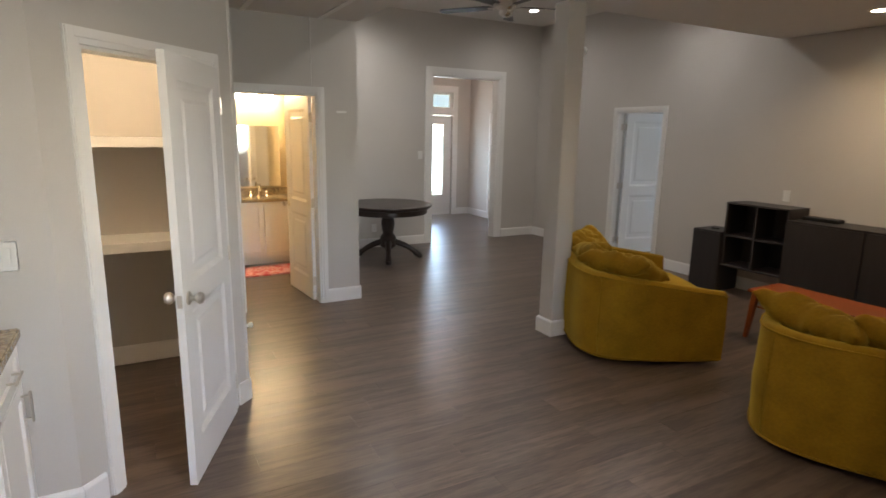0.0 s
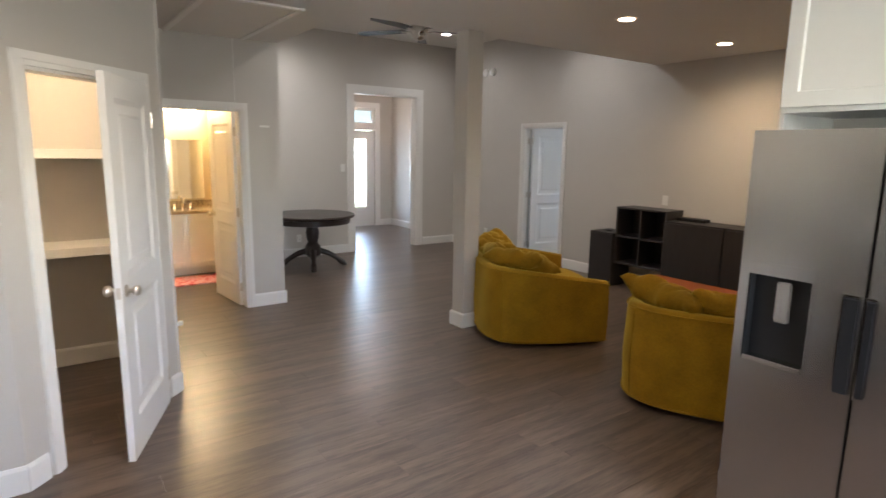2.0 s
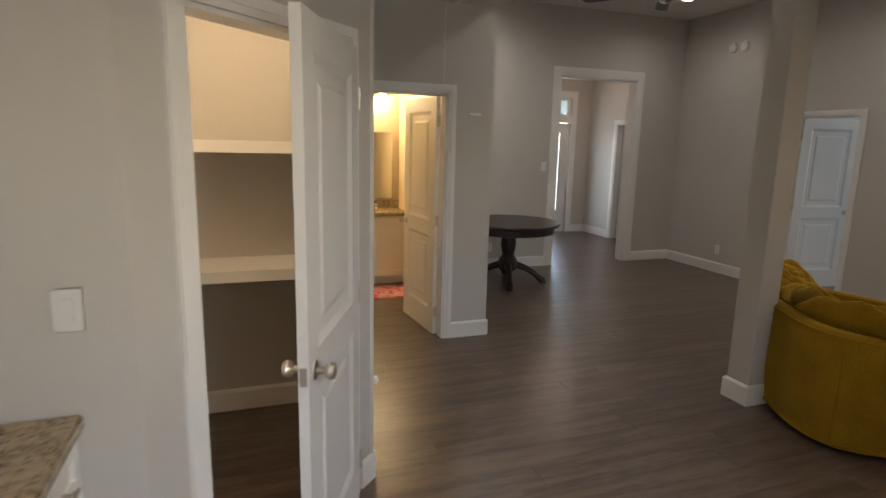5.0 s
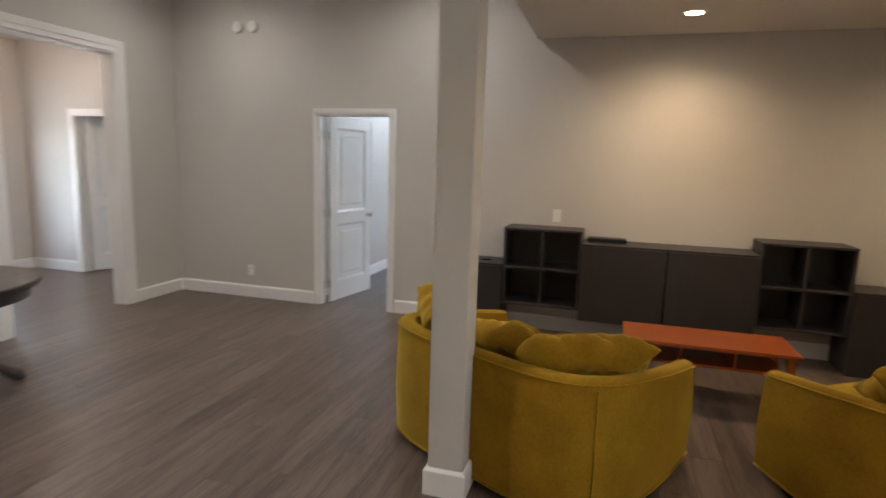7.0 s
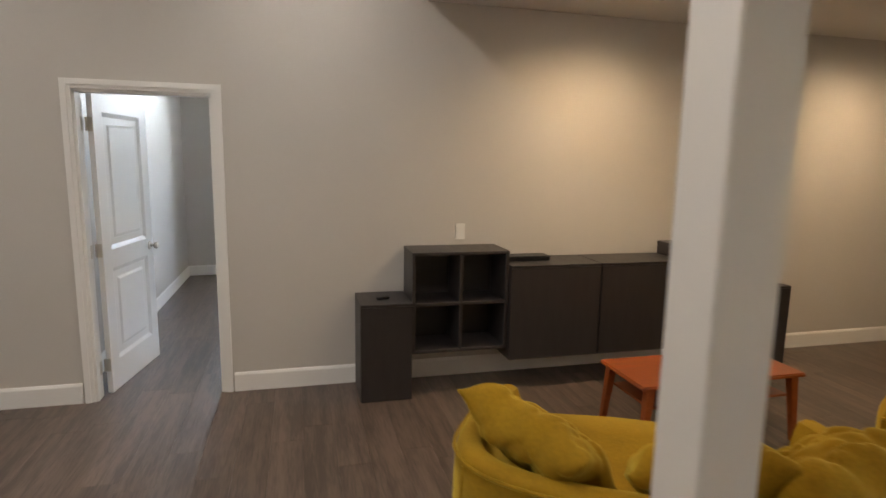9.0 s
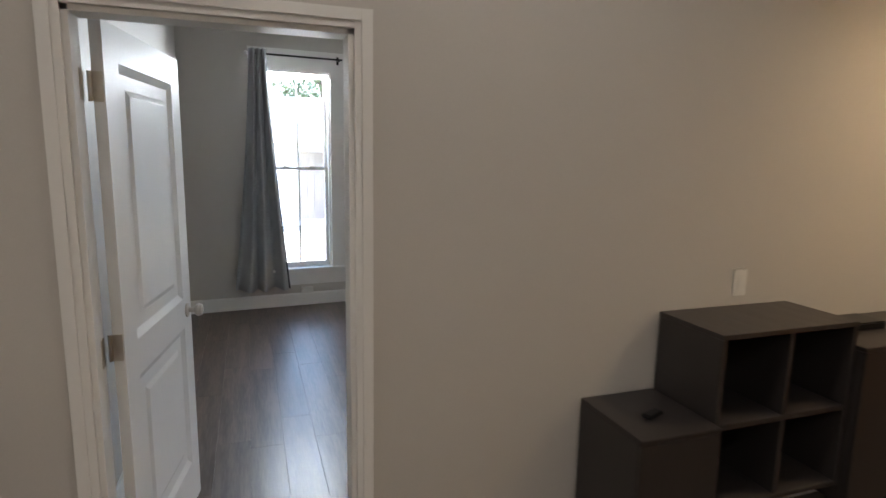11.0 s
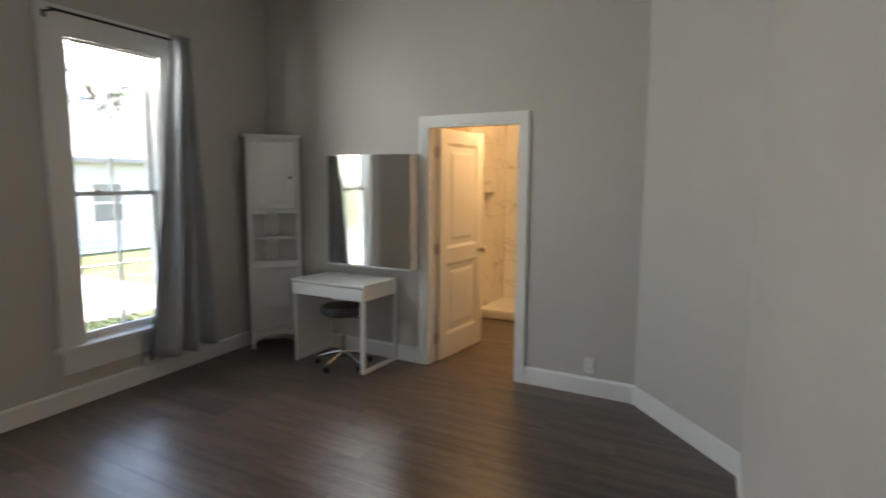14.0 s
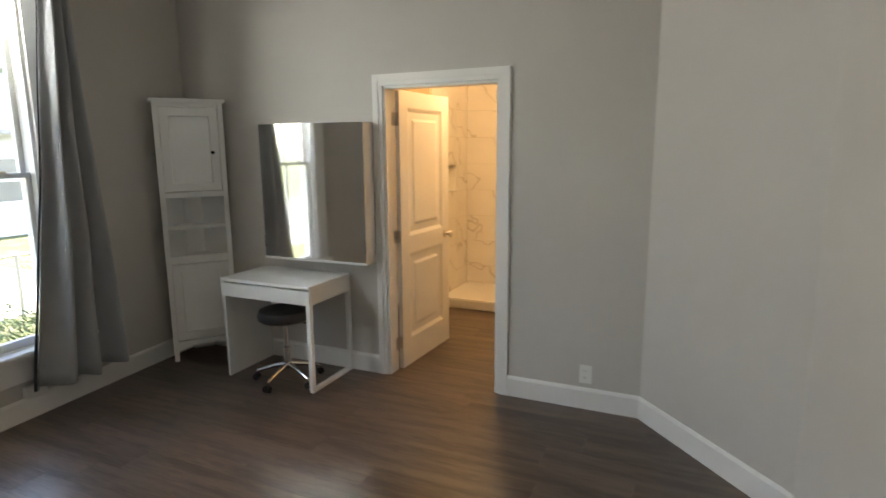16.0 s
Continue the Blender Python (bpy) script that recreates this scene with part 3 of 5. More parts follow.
# ---- windows of the bedroom ----
def window(name, y0, y1, z0, z1, co0, co1, apron, head, label):
    """A double-hung window in the east wall, with side casing out to co0 and co1."""
    ob = thing(name, EM @ pose(10.53, 0, 0), label, "window", kind="structure")
    part("window_frame", fbm((-0.022, co0, z0 - 0.035, 0, y0, head - 0.12), (-0.022, y1, z0 - 0.035, 0, co1, head - 0.12), (-0.024, co0 - 0.008, head - 0.12, 0, co1 + 0.008, head),
                             (-0.022, y0, z1, 0, y1, head - 0.12)), TRIM, ob, "wide white casing")
    part("window_jamb", fbm((0, y0, z0, 0.14, y0 + 0.022, z1), (0, y1 - 0.022, z0, 0.14, y1, z1), (0, y0, z1 - 0.022, 0.14, y1, z1)), TRIM, ob)
    bm = rounded(-0.075, co0 - 0.03, z0 - 0.035, 0.14, co1 + 0.03, z0 - 0.003, 0.006)
    part("window_sill", bm, TRIM, ob, "white painted sill")
    part("apron", fbm((-0.018, co0 + 0.01, apron, 0, co1 - 0.01, z0 - 0.036)), TRIM, ob)
    mid, a, b = 1.495, y0 + 0.022, y1 - 0.022
    ym = (a + b) / 2
    for nm, x, s0, s1 in (("lower_sash", 0.045, z0, mid + 0.015), ("upper_sash", 0.085, mid - 0.015, z1 - 0.022)):
        t = 0.032
        bot = 0.05 if nm == "lower_sash" else 0.03
        sash = part(nm, fbm((x, a, s0, x + t, a + 0.032, s1), (x, b - 0.032, s0, x + t, b, s1), (x, a + 0.032, s0, x + t, b - 0.032, s0 + bot),
                            (x, a + 0.032, s1 - 0.03, x + t, b - 0.032, s1), (x + 0.004, ym - 0.009, s0 + bot, x + t - 0.004, ym + 0.009, s1 - 0.03)), TRIM, ob)
        for p0, p1 in ((a + 0.032, ym - 0.009), (ym + 0.009, b - 0.032)):
            pane = part("pane", fbm((x + 0.014, p0, s0 + bot, x + 0.018, p1, s1 - 0.03)), GLASS, sash)
            pane.visible_shadow = False
    for yl in (a + 0.17, b - 0.17):
        part("sash_lock", rounded(0.03, yl - 0.025, mid + 0.015, 0.06, yl + 0.025, mid + 0.03, 0.003), NICKEL, ob)
    return ob


window("window_1", *W1, 4.364, 5.331, 0.24, 2.70, "tall white double-hung window")
window("window_2", *W2, 2.257, 3.324, 0.25, 2.735, "tall white double-hung window")
ob = thing("window_4", pose(1.6, -1.86, 1.1), "kitchen window behind the walker", "window", kind="structure")
part("window_frame", fbm((-0.7, 0, 0, -0.65, 0.05, 1.1), (0.65, 0, 0, 0.7, 0.05, 1.1), (-0.65, 0, 0, 0.65, 0.05, 0.05), (-0.65, 0, 1.05, 0.65, 0.05, 1.1), (-0.02, 0, 0.05, 0.02, 0.05, 1.05)), TRIM, ob)

# unseen box behind the entry's side door, added to keep daylight from leaking in
for nm, q in (("wall_side_east", (7.9, 8.2, 0, 8.0, 10.6, 2.9)), ("wall_side_south", (6.60, 8.1, 0, 8.0, 8.198, 2.9)), ("wall_side_north", (6.60, 10.602, 0, 8.0, 10.7, 2.9)), ("ceiling_side", (6.60, 8.1, 2.902, 8.0, 10.7, 3.0))):
    setting(nm, fbm(q), PAINT, "unseen plain surface closing the side room against daylight", "ceiling" if "ceiling" in nm else "wall")


# ---- living and dining room ----
# square column
ob = thing("column", pose(3.34, 3.52, 0), "square greige painted column with a white base", "column", kind="structure")
part("shaft", rounded(-0.087, -0.087, 0.007, 0.087, 0.087, LOW, 0.004), PAINT, ob)
bm = bmesh.new()
box(bm, -0.105, -0.105, 0.007, 0.105, 0.105, 0.132)
for v in box(bm, -0.105, -0.105, 0.132, 0.105, 0.105, 0.145):
    if v.co.z > 0.14:
        v.co.x, v.co.y = v.co.x * 0.9, v.co.y * 0.9
part("base", bm, TRIM, ob, "white base trim")


def loveseat(m, label):
    """Curved tub loveseat; local x forward, y to its left."""
    ob = thing("loveseat", m, label, "loveseat", "pair of loveseats")
    path = []
    n = 40
    for i in range(6):
        path.append((0.50 - 0.5 * i / 6, -0.695 - 0.045 * math.sin(i / 6 * math.pi / 2)))
    for i in range(n + 1):
        a = -math.pi / 2 + math.pi * i / n
        c, s = math.cos(a), math.sin(a)
        path.append((-0.58 * abs(c) ** 0.52, 0.74 * math.copysign(abs(s) ** 0.52, s)))
    path += [(x, -y) for x, y in path[:6][::-1]]
    total = len(path)
    bm = bmesh.new()
    rings = []
    for i, (x, y) in enumerate(path):
        px, py = path[max(i - 1, 0)]
        qx, qy = path[min(i + 1, total - 1)]
        d = Vector((qx - px, qy - py)).normalized()
        inn = Vector((-d.y, d.x))
        if inn.dot(Vector((-x + 0.1, -y))) < 0:
            inn = -inn
        f = min(max((x + 0.45) / 0.95, 0), 1)
        top = 0.70 - 0.125 * f ** 1.2
        prof = [(0.03, 0.03), (0.0, 0.06), (-0.012, 0.3), (0.0, top - 0.05), (0.008, top - 0.014), (0.026, top), (0.06, top + 0.004), (0.09, top - 0.01), (0.105, top - 0.05), (0.125, 0.40), (0.15, 0.20)]
        rings.append([bm.verts.new((x + inn.x * t, y + inn.y * t, z)) for t, z in prof])
    k = len(rings[0])
    for a, b in zip(rings, rings[1:]):
        for j in range(k):
            bm.faces.new((a[j], a[(j + 1) % k], b[(j + 1) % k], b[j]))
    for ring in (rings[0], rings[-1]):
        bm.faces.new(ring)
    part("backrest", bm, VELVET, ob, "curved velvet shell of back and arms", smooth=True)
    # piping along the outer top edge and the foot
    for nm, z0, r in (("piping", None, 0.006), ("foot_piping", 0.055, 0.006)):
        pts = []
        for x, y in path:
            f = min(max((x + 0.45) / 0.95, 0), 1)
            pts.append((x * 1.004, y * 1.004, (0.70 - 0.125 * f ** 1.2 - 0.022) if z0 is None else z0))
        bm = bmesh.new()
        sweep(bm, pts, r, 6)
        part(nm, bm, VELVET, ob, smooth="all")
    # upright seams where the back panel meets the sides
    for k in (6 + n // 5, 6 + n - n // 5):
        x, y = path[k]
        bm = bmesh.new()
        sweep(bm, [(x * 1.003, y * 1.003, 0.07), (x * 1.024, y * 1.018, 0.3), (x * 1.003, y * 1.003, 0.655)], 0.004, 6)
        part("seam", bm, VELVET, ob, smooth="all")
    # seat platform and cushion
    inner = [(x * 0.80 + 0.06, y * 0.80) for x, y in path]
    front = [(0.54 + 0.06 * math.cos(math.pi * (i / 10 - 0.5)), 0.50 - 1.0 * i / 10) for i in range(11)]
    for nm, z0, z1, g in (("seat_base", 0.03, 0.27, 1.0), ("seat", 0.275, 0.45, 0.985)):
        bm = bmesh.new()
        ring = inner + front
        levels = [(z0, 0.97), (z0 + 0.025, 1.0), (z1 - 0.05, 1.0), (z1 - 0.015, 0.975), (z1 + 0.008, 0.90), (z1 + 0.025, 0.5)]
        rr = [[bm.verts.new((0.08 + (x - 0.08) * g * s, y * g * s, z)) for x, y in ring] for z, s in levels]
        for a, b in zip(rr, rr[1:]):
            for j in range(len(ring)):
                bm.faces.new((a[j], a[(j + 1) % len(ring)], b[(j + 1) % len(ring)], b[j]))
        bm.faces.new(rr[0][::-1])
        bm.faces.new(rr[-1])
        part(nm, bm, VELVET, ob, "plump velvet seat cushion" if nm == "seat" else "", smooth=True)
    for x, y in ((0.35, 0.45), (0.35, -0.45), (-0.4, 0.3), (-0.4, -0.3)):
        part("foot", fbm((x - 0.03, y - 0.03, 0.006, x + 0.03, y + 0.03, 0.05)), BLACK, ob)
    return ob


S1 = pose(3.93, 3.202, 0, 0, 0, -29.4)
S2 = pose(3.93, 1.158, 0, 0, 0, 29.4)
loveseat(S1, "mustard velvet tub loveseat beside the column")
loveseat(S2, "mustard velvet tub loveseat beside the refrigerator wall")


def cushion(m, w, h, d, seed, label, sag=0.05):
    """A crumpled knife-edged cushion: width along local x, thickness along y, height along z."""
    bm = bmesh.new()
    nu, nv = 56, 40
    o = Vector((seed * 7.3, seed * 1.7, seed))
    sheets = []
    for side in (-1, 1):
        rows = []
        for j in range(nv + 1):
            v = 2 * j / nv - 1
            row = []
            for i in range(nu + 1):
                u = 2 * i / nu - 1
                x, z = w / 2 * u * (1 - 0.10 * (1 - v * v)), h / 2 * v * (1 - 0.16 * (1 - u * u))
                full = max(0.0, (1 - u ** 4) * (1 - v ** 4))
                y = side * d / 2 * full ** 0.55
                p = Vector((x, 0, z))
                edge = 1 - full
                crease = (1 - abs(noise.noise(Vector((x * 6, z * 9, side * 2)) + o))) ** 5
                small = (1 - abs(noise.noise(Vector((x * 15, z * 13, side * 5)) + o))) ** 4
                y -= side * (0.024 * crease + 0.012 * small) * full ** 0.4
                y += 0.018 * noise.noise(p * 3 + o) + 0.016 * edge * math.sin(26 * x + 19 * z + seed)
                z += 0.025 * noise.noise(Vector((x * 5, seed, 2))) - sag * u * u + 0.012 * noise.noise(p * 11 + o)
                x += 0.02 * noise.noise(Vector((z * 7, seed, 9)))
                row.append(bm.verts.new((x, y, z)))
            rows.append(row)
        sheets.append(rows)
        for a, b in zip(rows, rows[1:]):
            for i in range(nu):
                bm.faces.new((a[i], a[i + 1], b[i + 1], b[i]))
    bmesh.ops.remove_doubles(bm, verts=bm.verts[:], dist=0.002)
    ob = part("cushion", bm, VELVET, smooth="all")
    ob.matrix_world = m
    return tagged(ob, label, "cushion", "cushions on the loveseats")


for base, s in ((S1, 1), (S2, -1)):
    cushion(base @ pose(-0.25, -0.47 * s, 0.715, -62, 3 * s, 90 + 40 * s), 0.66, 0.36, 0.22, 1.7 + s, "crumpled mustard velvet cushion in the loveseat corner", 0.03)
    cushion(base @ pose(-0.36, -0.09 * s, 0.715, -58, 7 * s, 92), 0.50, 0.34, 0.20, 4.2 + s, "slumped mustard velvet cushion leaning on the loveseat back", 0.03)
    cushion(base @ pose(-0.30, 0.44 * s, 0.725, -52, -7 * s, 90 - 36 * s), 0.56, 0.36, 0.22, 8.9 + s, "crumpled mustard velvet cushion in the loveseat corner", 0.03)

# coffee table
ob = thing("coffee_table", pose(5.02, 2.15, 0), "reddish teak coffee table with tapered legs and open shelf", "table")
bm = rounded(-0.235, -0.55, 0.415, 0.235, 0.55, 0.44, 0.008)
part("tabletop", bm, ORANGE, ob)
part("shelf", rounded(-0.19, -0.47, 0.285, 0.19, 0.47, 0.30, 0.003), ORANGE, ob)
for yy in (-0.17, 0.17):
    part("divider", fbm((-0.18, yy - 0.008, 0.30, 0.18, yy + 0.008, 0.415)), ORANGE, ob)
for sx in (-1, 1):
    part("apron", fbm((sx * 0.195 - 0.009, -0.46, 0.375, sx * 0.195 + 0.009, 0.46, 0.415)), ORANGE, ob) if sx > 0 else None
    for sy in (-1, 1):
        bm = bmesh.new()
        for v in box(bm, -0.024, -0.024, 0.006, 0.024, 0.024, 0.415):
            k = 0.6 if v.co.z < 0.2 else 1.0
            off = 0.035 if v.co.z < 0.2 else 0.0
            v.co.x, v.co.y = v.co.x * k + sx * (0.195 + off * 0.6), v.co.y * k + sy * (0.485 + off)
        part("leg", bm, ORANGE, ob)


# media furniture along the wall
def case(name, x0, x1, y0, y1, z0, z1, label, fronts=1, group="dark media units"):
    ob = thing(name, pose((x0 + x1) / 2, (y0 + y1) / 2, z0), label, "cabinet", group)
    w, d, h = (x1 - x0) / 2, (y1 - y0) / 2, z1 - z0
    part("body", rounded(-w + 0.018, -d, 0, w, d, h - 0.018, 0.002), MEDIA, ob)
    part("top", rounded(-w, -d, h - 0.0175, w, d, h, 0.002), MEDIA, ob)
    part("door", rounded(-w, -d + 0.002, 0.002, -w + 0.0175, d - 0.002, h - 0.0195, 0.002), MEDIA, ob)
    return ob


def cubes(y0, y1, label):
    x0, x1, z0, z1, t = 5.912, 6.252, 0.315, 1.008, 0.022
    ob = thing("cube_shelf", pose(x0, y0, z0), label, "shelf", "dark media units")
    w, d, h = y1 - y0, x1 - x0, z1 - z0
    for nm, b in (("side_panel", (0, 0, 0, d, t, h)), ("side_panel", (0, w - t, 0, d, w, h)), ("top", (-0.003, -0.002, h, d, w + 0.002, h + 0.02)), ("bottom", (0, t, 0, d, w - t, t)),
                  ("shelf", (0.004, t, h / 2 - t / 2, d - 0.008, w - t, h / 2 + t / 2)), ("upright", (0.004, w / 2 - t / 2, t, d - 0.008, w / 2 + t / 2, h / 2 - t / 2)),
                  ("upright", (0.004, w / 2 - t / 2, h / 2 + t / 2, d - 0.008, w / 2 + t / 2, h)), ("back", (d - 0.008, t, t, d, w - t, h))):
        part(nm, rounded(*b, 0.0015, 1), MEDIA, ob)
    part("wall_rail", fbm((d, 0.05, h - 0.12, 0.358, w - 0.05, h - 0.02)), MEDIA, ob)
    return ob


case("low_cabinet", 5.87, 6.252, 3.768, 4.12, 0.006, 0.69, "low dark brown cabinet standing at the wall")
case("low_cabinet", 5.87, 6.252, 0.637, 0.967, 0.006, 0.69, "low dark brown cabinet standing at the wall")
cubes(3.07, 3.762, "dark brown wall-hung shelf with four empty cubes")
cubes(0.972, 1.645, "dark brown wall-hung shelf with four empty cubes")
case("wall_cabinet", 5.872, 6.268, 2.362, 3.064, 0.235, 0.925, "dark brown wall-hung cabinet with a plain door")
case("wall_cabinet", 5.872, 6.268, 1.652, 2.355, 0.235, 0.925, "dark brown wall-hung cabinet with a plain door")
ob = thing("media_box", pose(6.12, 2.86, 0.925), "flat black media box on the wall cabinet", "media box")
part("body", rounded(-0.07, -0.17, 0, 0.07, 0.17, 0.035, 0.006), BLACK, ob)
part("foot", fbm((-0.06, -0.16, 0, 0.06, 0.16, 0.004)), BLACK, ob)
ob = thing("remote_control", pose(6.03, 3.95, 0.69, 0, 0, 20), "small black remote on the low cabinet", "remote")
part("body", rounded(-0.02, -0.045, 0, 0.02, 0.045, 0.016, 0.005), BLACK, ob)

# round pedestal table
ob = thing("round_table", pose(3.2, 6.9, 0), "round espresso-stained pedestal dining table", "table")
bm = bmesh.new()
lathe(bm, [(0.56, 0.715), (0.585, 0.722), (0.592, 0.735), (0.60, 0.742), (0.60, 0.758), (0.592, 0.765), (0.0, 0.766)], 64)
part("tabletop", bm, DARKWOOD, ob, smooth=True)
bm = bmesh.new()
lathe(bm, [(0.52, 0.64), (0.535, 0.645), (0.535, 0.714), (0.52, 0.7148)], 48)
part("apron", bm, DARKWOOD, ob, smooth=True)
bm = bmesh.new()
lathe(bm, [(0.10, 0.64), (0.10, 0.62), (0.075, 0.60), (0.085, 0.55), (0.095, 0.50), (0.085, 0.42), (0.07, 0.36), (0.09, 0.33), (0.11, 0.30), (0.11, 0.18), (0.08, 0.15), (0.04, 0.13)][::-1], 28)
part("pedestal", bm, DARKWOOD, ob, "turned pedestal", smooth=True)
for k in range(4):
    a = radians(-112 + 90 * k)
    bm = bmesh.new()
    pts, rr = [], []
    for i in range(9):
        t = i / 8
        r = 0.07 + 0.37 * t
        z = 0.25 - 0.22 * t ** 0.8 + 0.05 * math.sin(t * math.pi) + (0.012 if i == 8 else 0)
        pts.append((r * math.cos(a), r * math.sin(a), z))
        rr.append(0.045 - 0.016 * t + (0.012 if t > 0.85 else 0))
    sweep(bm, pts, rr, 12)
    lathe(bm, [(0.02, 0.006), (0.036, 0.015), (0.04, 0.035), (0.03, 0.055), (0.01, 0.062)], 12, pose(0.44 * math.cos(a), 0.44 * math.sin(a), 0))
    part("leg", bm, DARKWOOD, ob, "carved claw leg", smooth=True)

# ceiling fan
ob = thing("ceiling_fan", pose(4.2, 5.68, HIGH), "dark five-blade ceiling fan with a brushed metal hub", "ceiling fan")
bm = bmesh.new()
lathe(bm, [(0.07, 0.0), (0.068, -0.03), (0.03, -0.05), (0.014, -0.055), (0.014, -0.15), (0.05, -0.16), (0.10, -0.18), (0.115, -0.22), (0.115, -0.28), (0.09, -0.31)][::-1], 28)
part("motor_housing", bm, NICKEL, ob, "brushed nickel housing", smooth=True)
bm = bmesh.new()
lathe(bm, [(0.085, -0.31), (0.085, -0.345), (0.06, -0.375), (0.01, -0.39)][::-1], 24)
part("light_bowl", bm, NICKEL, ob, "brushed nickel end cap", smooth=True)
for k in range(5):
    a = 198 + 72 * k
    m = pose(0, 0, -0.265, 0, 0, a) @ pose(0, 0, 0, 9, 0, 0)
    bm = bmesh.new()
    for v in box(bm, 0.17, -0.055, -0.004, 0.86, 0.055, 0.004):
        if v.co.x > 0.5:
            v.co.y *= 1.25
    bmesh.ops.bevel(bm, geom=[e for e in bm.edges if abs(e.verts[0].co.z - e.verts[1].co.z) > 0.005], offset=0.03, segments=3, affect="EDGES")
    bm.transform(m)
    blade = part("blade", bm, MEDIA, ob)
    bm = fbm((0.09, -0.018, -0.012, 0.24, 0.018, -0.004))
    bm.transform(m)
    part("blade_arm", bm, NICKEL, blade)

# recessed lights, the assumed kitchen pair among them
for x, y, z, watts, color in CANS:
    ob = thing("recessed_light", pose(x, y, z), "round white recessed ceiling light, switched on", "ceiling light", "recessed lights")
    bm = bmesh.new()
    lathe(bm, [(0.085, 0.0), (0.085, -0.004), (0.062, -0.008), (0.062, 0.0)][::-1], 32)
    part("trim_ring", bm, PLASTIC, ob, smooth=True)
    bm = bmesh.new()
    lathe(bm, [(0.0, -0.0085), (0.0615, -0.0085), (0.0615, -0.0045), (0.0, -0.0045)], 32)
    part("diffuser", bm, LIGHTWARM if color == WARM else LIGHTCOOL, ob, "glowing diffuser")

# attic hatch with pull cord
ob = thing("attic_hatch", pose(1.46, 4.49, LOW), "white attic hatch panel with a pull cord", "hatch", kind="")
part("panel", fbm((-0.32, -0.78, -0.006, 0.32, 0.78, 0)), CEILING, ob)
for b in ((-0.37, -0.83, -0.016, -0.32, 0.83, 0), (0.32, -0.83, -0.016, 0.37, 0.83, 0), (-0.32, -0.83, -0.016, 0.32, -0.78, 0), (-0.32, 0.78, -0.016, 0.32, 0.83, 0)):
    part("frame", fbm(b), TRIM, ob)
bm = bmesh.new()
sweep(bm, [(0.22, 0.6, -0.006), (0.22, 0.6, -0.62)], 0.0025, 6)
part("pull_cord", bm, PLASTIC, ob)


# switches and sockets
def plate(m, label, kind="switch"):
    """A wall plate; local x along the wall, -y into the room."""
    ob = thing("wall_" + kind, m, label, kind, "wall plates")
    part("plate", rounded(-0.038, -0.006, -0.06, 0.038, 0, 0.06, 0.003), PLASTIC, ob)
    if kind == "switch":
        part("rocker", rounded(-0.017, -0.010, -0.034, 0.017, -0.006, 0.034, 0.002), PLASTIC, ob)
    else:
        for z in (-0.022, 0.022):
            o = part("socket", rounded(-0.016, -0.0085, z - 0.014, 0.016, -0.006, z + 0.014, 0.001), PLASTIC, ob)
            for x in (-0.006, 0.006):
                part("slot", fbm((x - 0.0012, -0.009, z - 0.005, x + 0.0012, -0.0084, z + 0.005)), BLACK, o)
    return ob


EAST, NORTH = -90, 0
plate(pose(6.27, 3.333, 1.125, 0, 0, EAST), "white switch plate above the media shelf")
plate(pose(6.27, 0.271, 0.272, 0, 0, EAST), "white socket plate beside the low cabinet", "socket")
plate(pose(6.27, 6.714, 0.32, 0, 0, EAST), "white socket plate low on the wall", "socket")
plate(pose(4.06, 7.67, 1.383, 0, 0, NORTH), "white switch plate beside the wide opening")
plate(pose(3.30, 7.67, 0.30, 0, 0, NORTH), "white socket plate behind the round table", "socket")
plate(pose(-0.285, 2.53, 1.211, 0, 0, NORTH), "white double switch plate beside the pantry")
plate(pose(7.673, 1.22, 0.235, 0, 0, 180), "white socket plate beside the ensuite door", "socket")
for y in (6.80, 6.62):
    ob = thing("smoke_detector", pose(6.27, y, 2.953), "round white detector high on the wall", "detector", "pair of detectors")
    bm = bmesh.new()
    lathe(bm, [(0.062, 0), (0.062, 0.02), (0.055, 0.034), (0.03, 0.04), (0.0, 0.04)], 24, pose(0, 0, 0, 0, -90, 0))
    part("cover", bm, PLASTIC, ob, smooth=True)
    bm = bmesh.new()
    lathe(bm, [(0.018, 0.04), (0.018, 0.046), (0.0, 0.047)], 14, pose(0, 0, 0, 0, -90, 0))
    part("sensor", bm, PLASTIC, ob, smooth=True)
ob = thing("door_chime", pose(2.0, 5.22, 1.90), "small white sensor strip on the wall by the bathroom", "sensor")
part("body", rounded(-0.05, -0.018, -0.01, 0.05, 0, 0.01, 0.004), PLASTIC, ob)
ob = thing("wall_stop", pose(0.735, 3.62, 0.42), "white wall-mounted valve on the hall wall", "valve")
bm = bmesh.new()
lathe(bm, [(0.03, 0), (0.03, 0.006), (0.012, 0.012), (0.012, 0.05), (0.02, 0.055), (0.02, 0.075), (0.008, 0.08)], 14, pose(0, 0, 0, 0, 90, 0))
part("stem", bm, PLASTIC, ob, smooth=True)
part("lever", rounded(0.055, -0.035, -0.008, 0.068, 0.035, 0.008, 0.003), PLASTIC, ob)


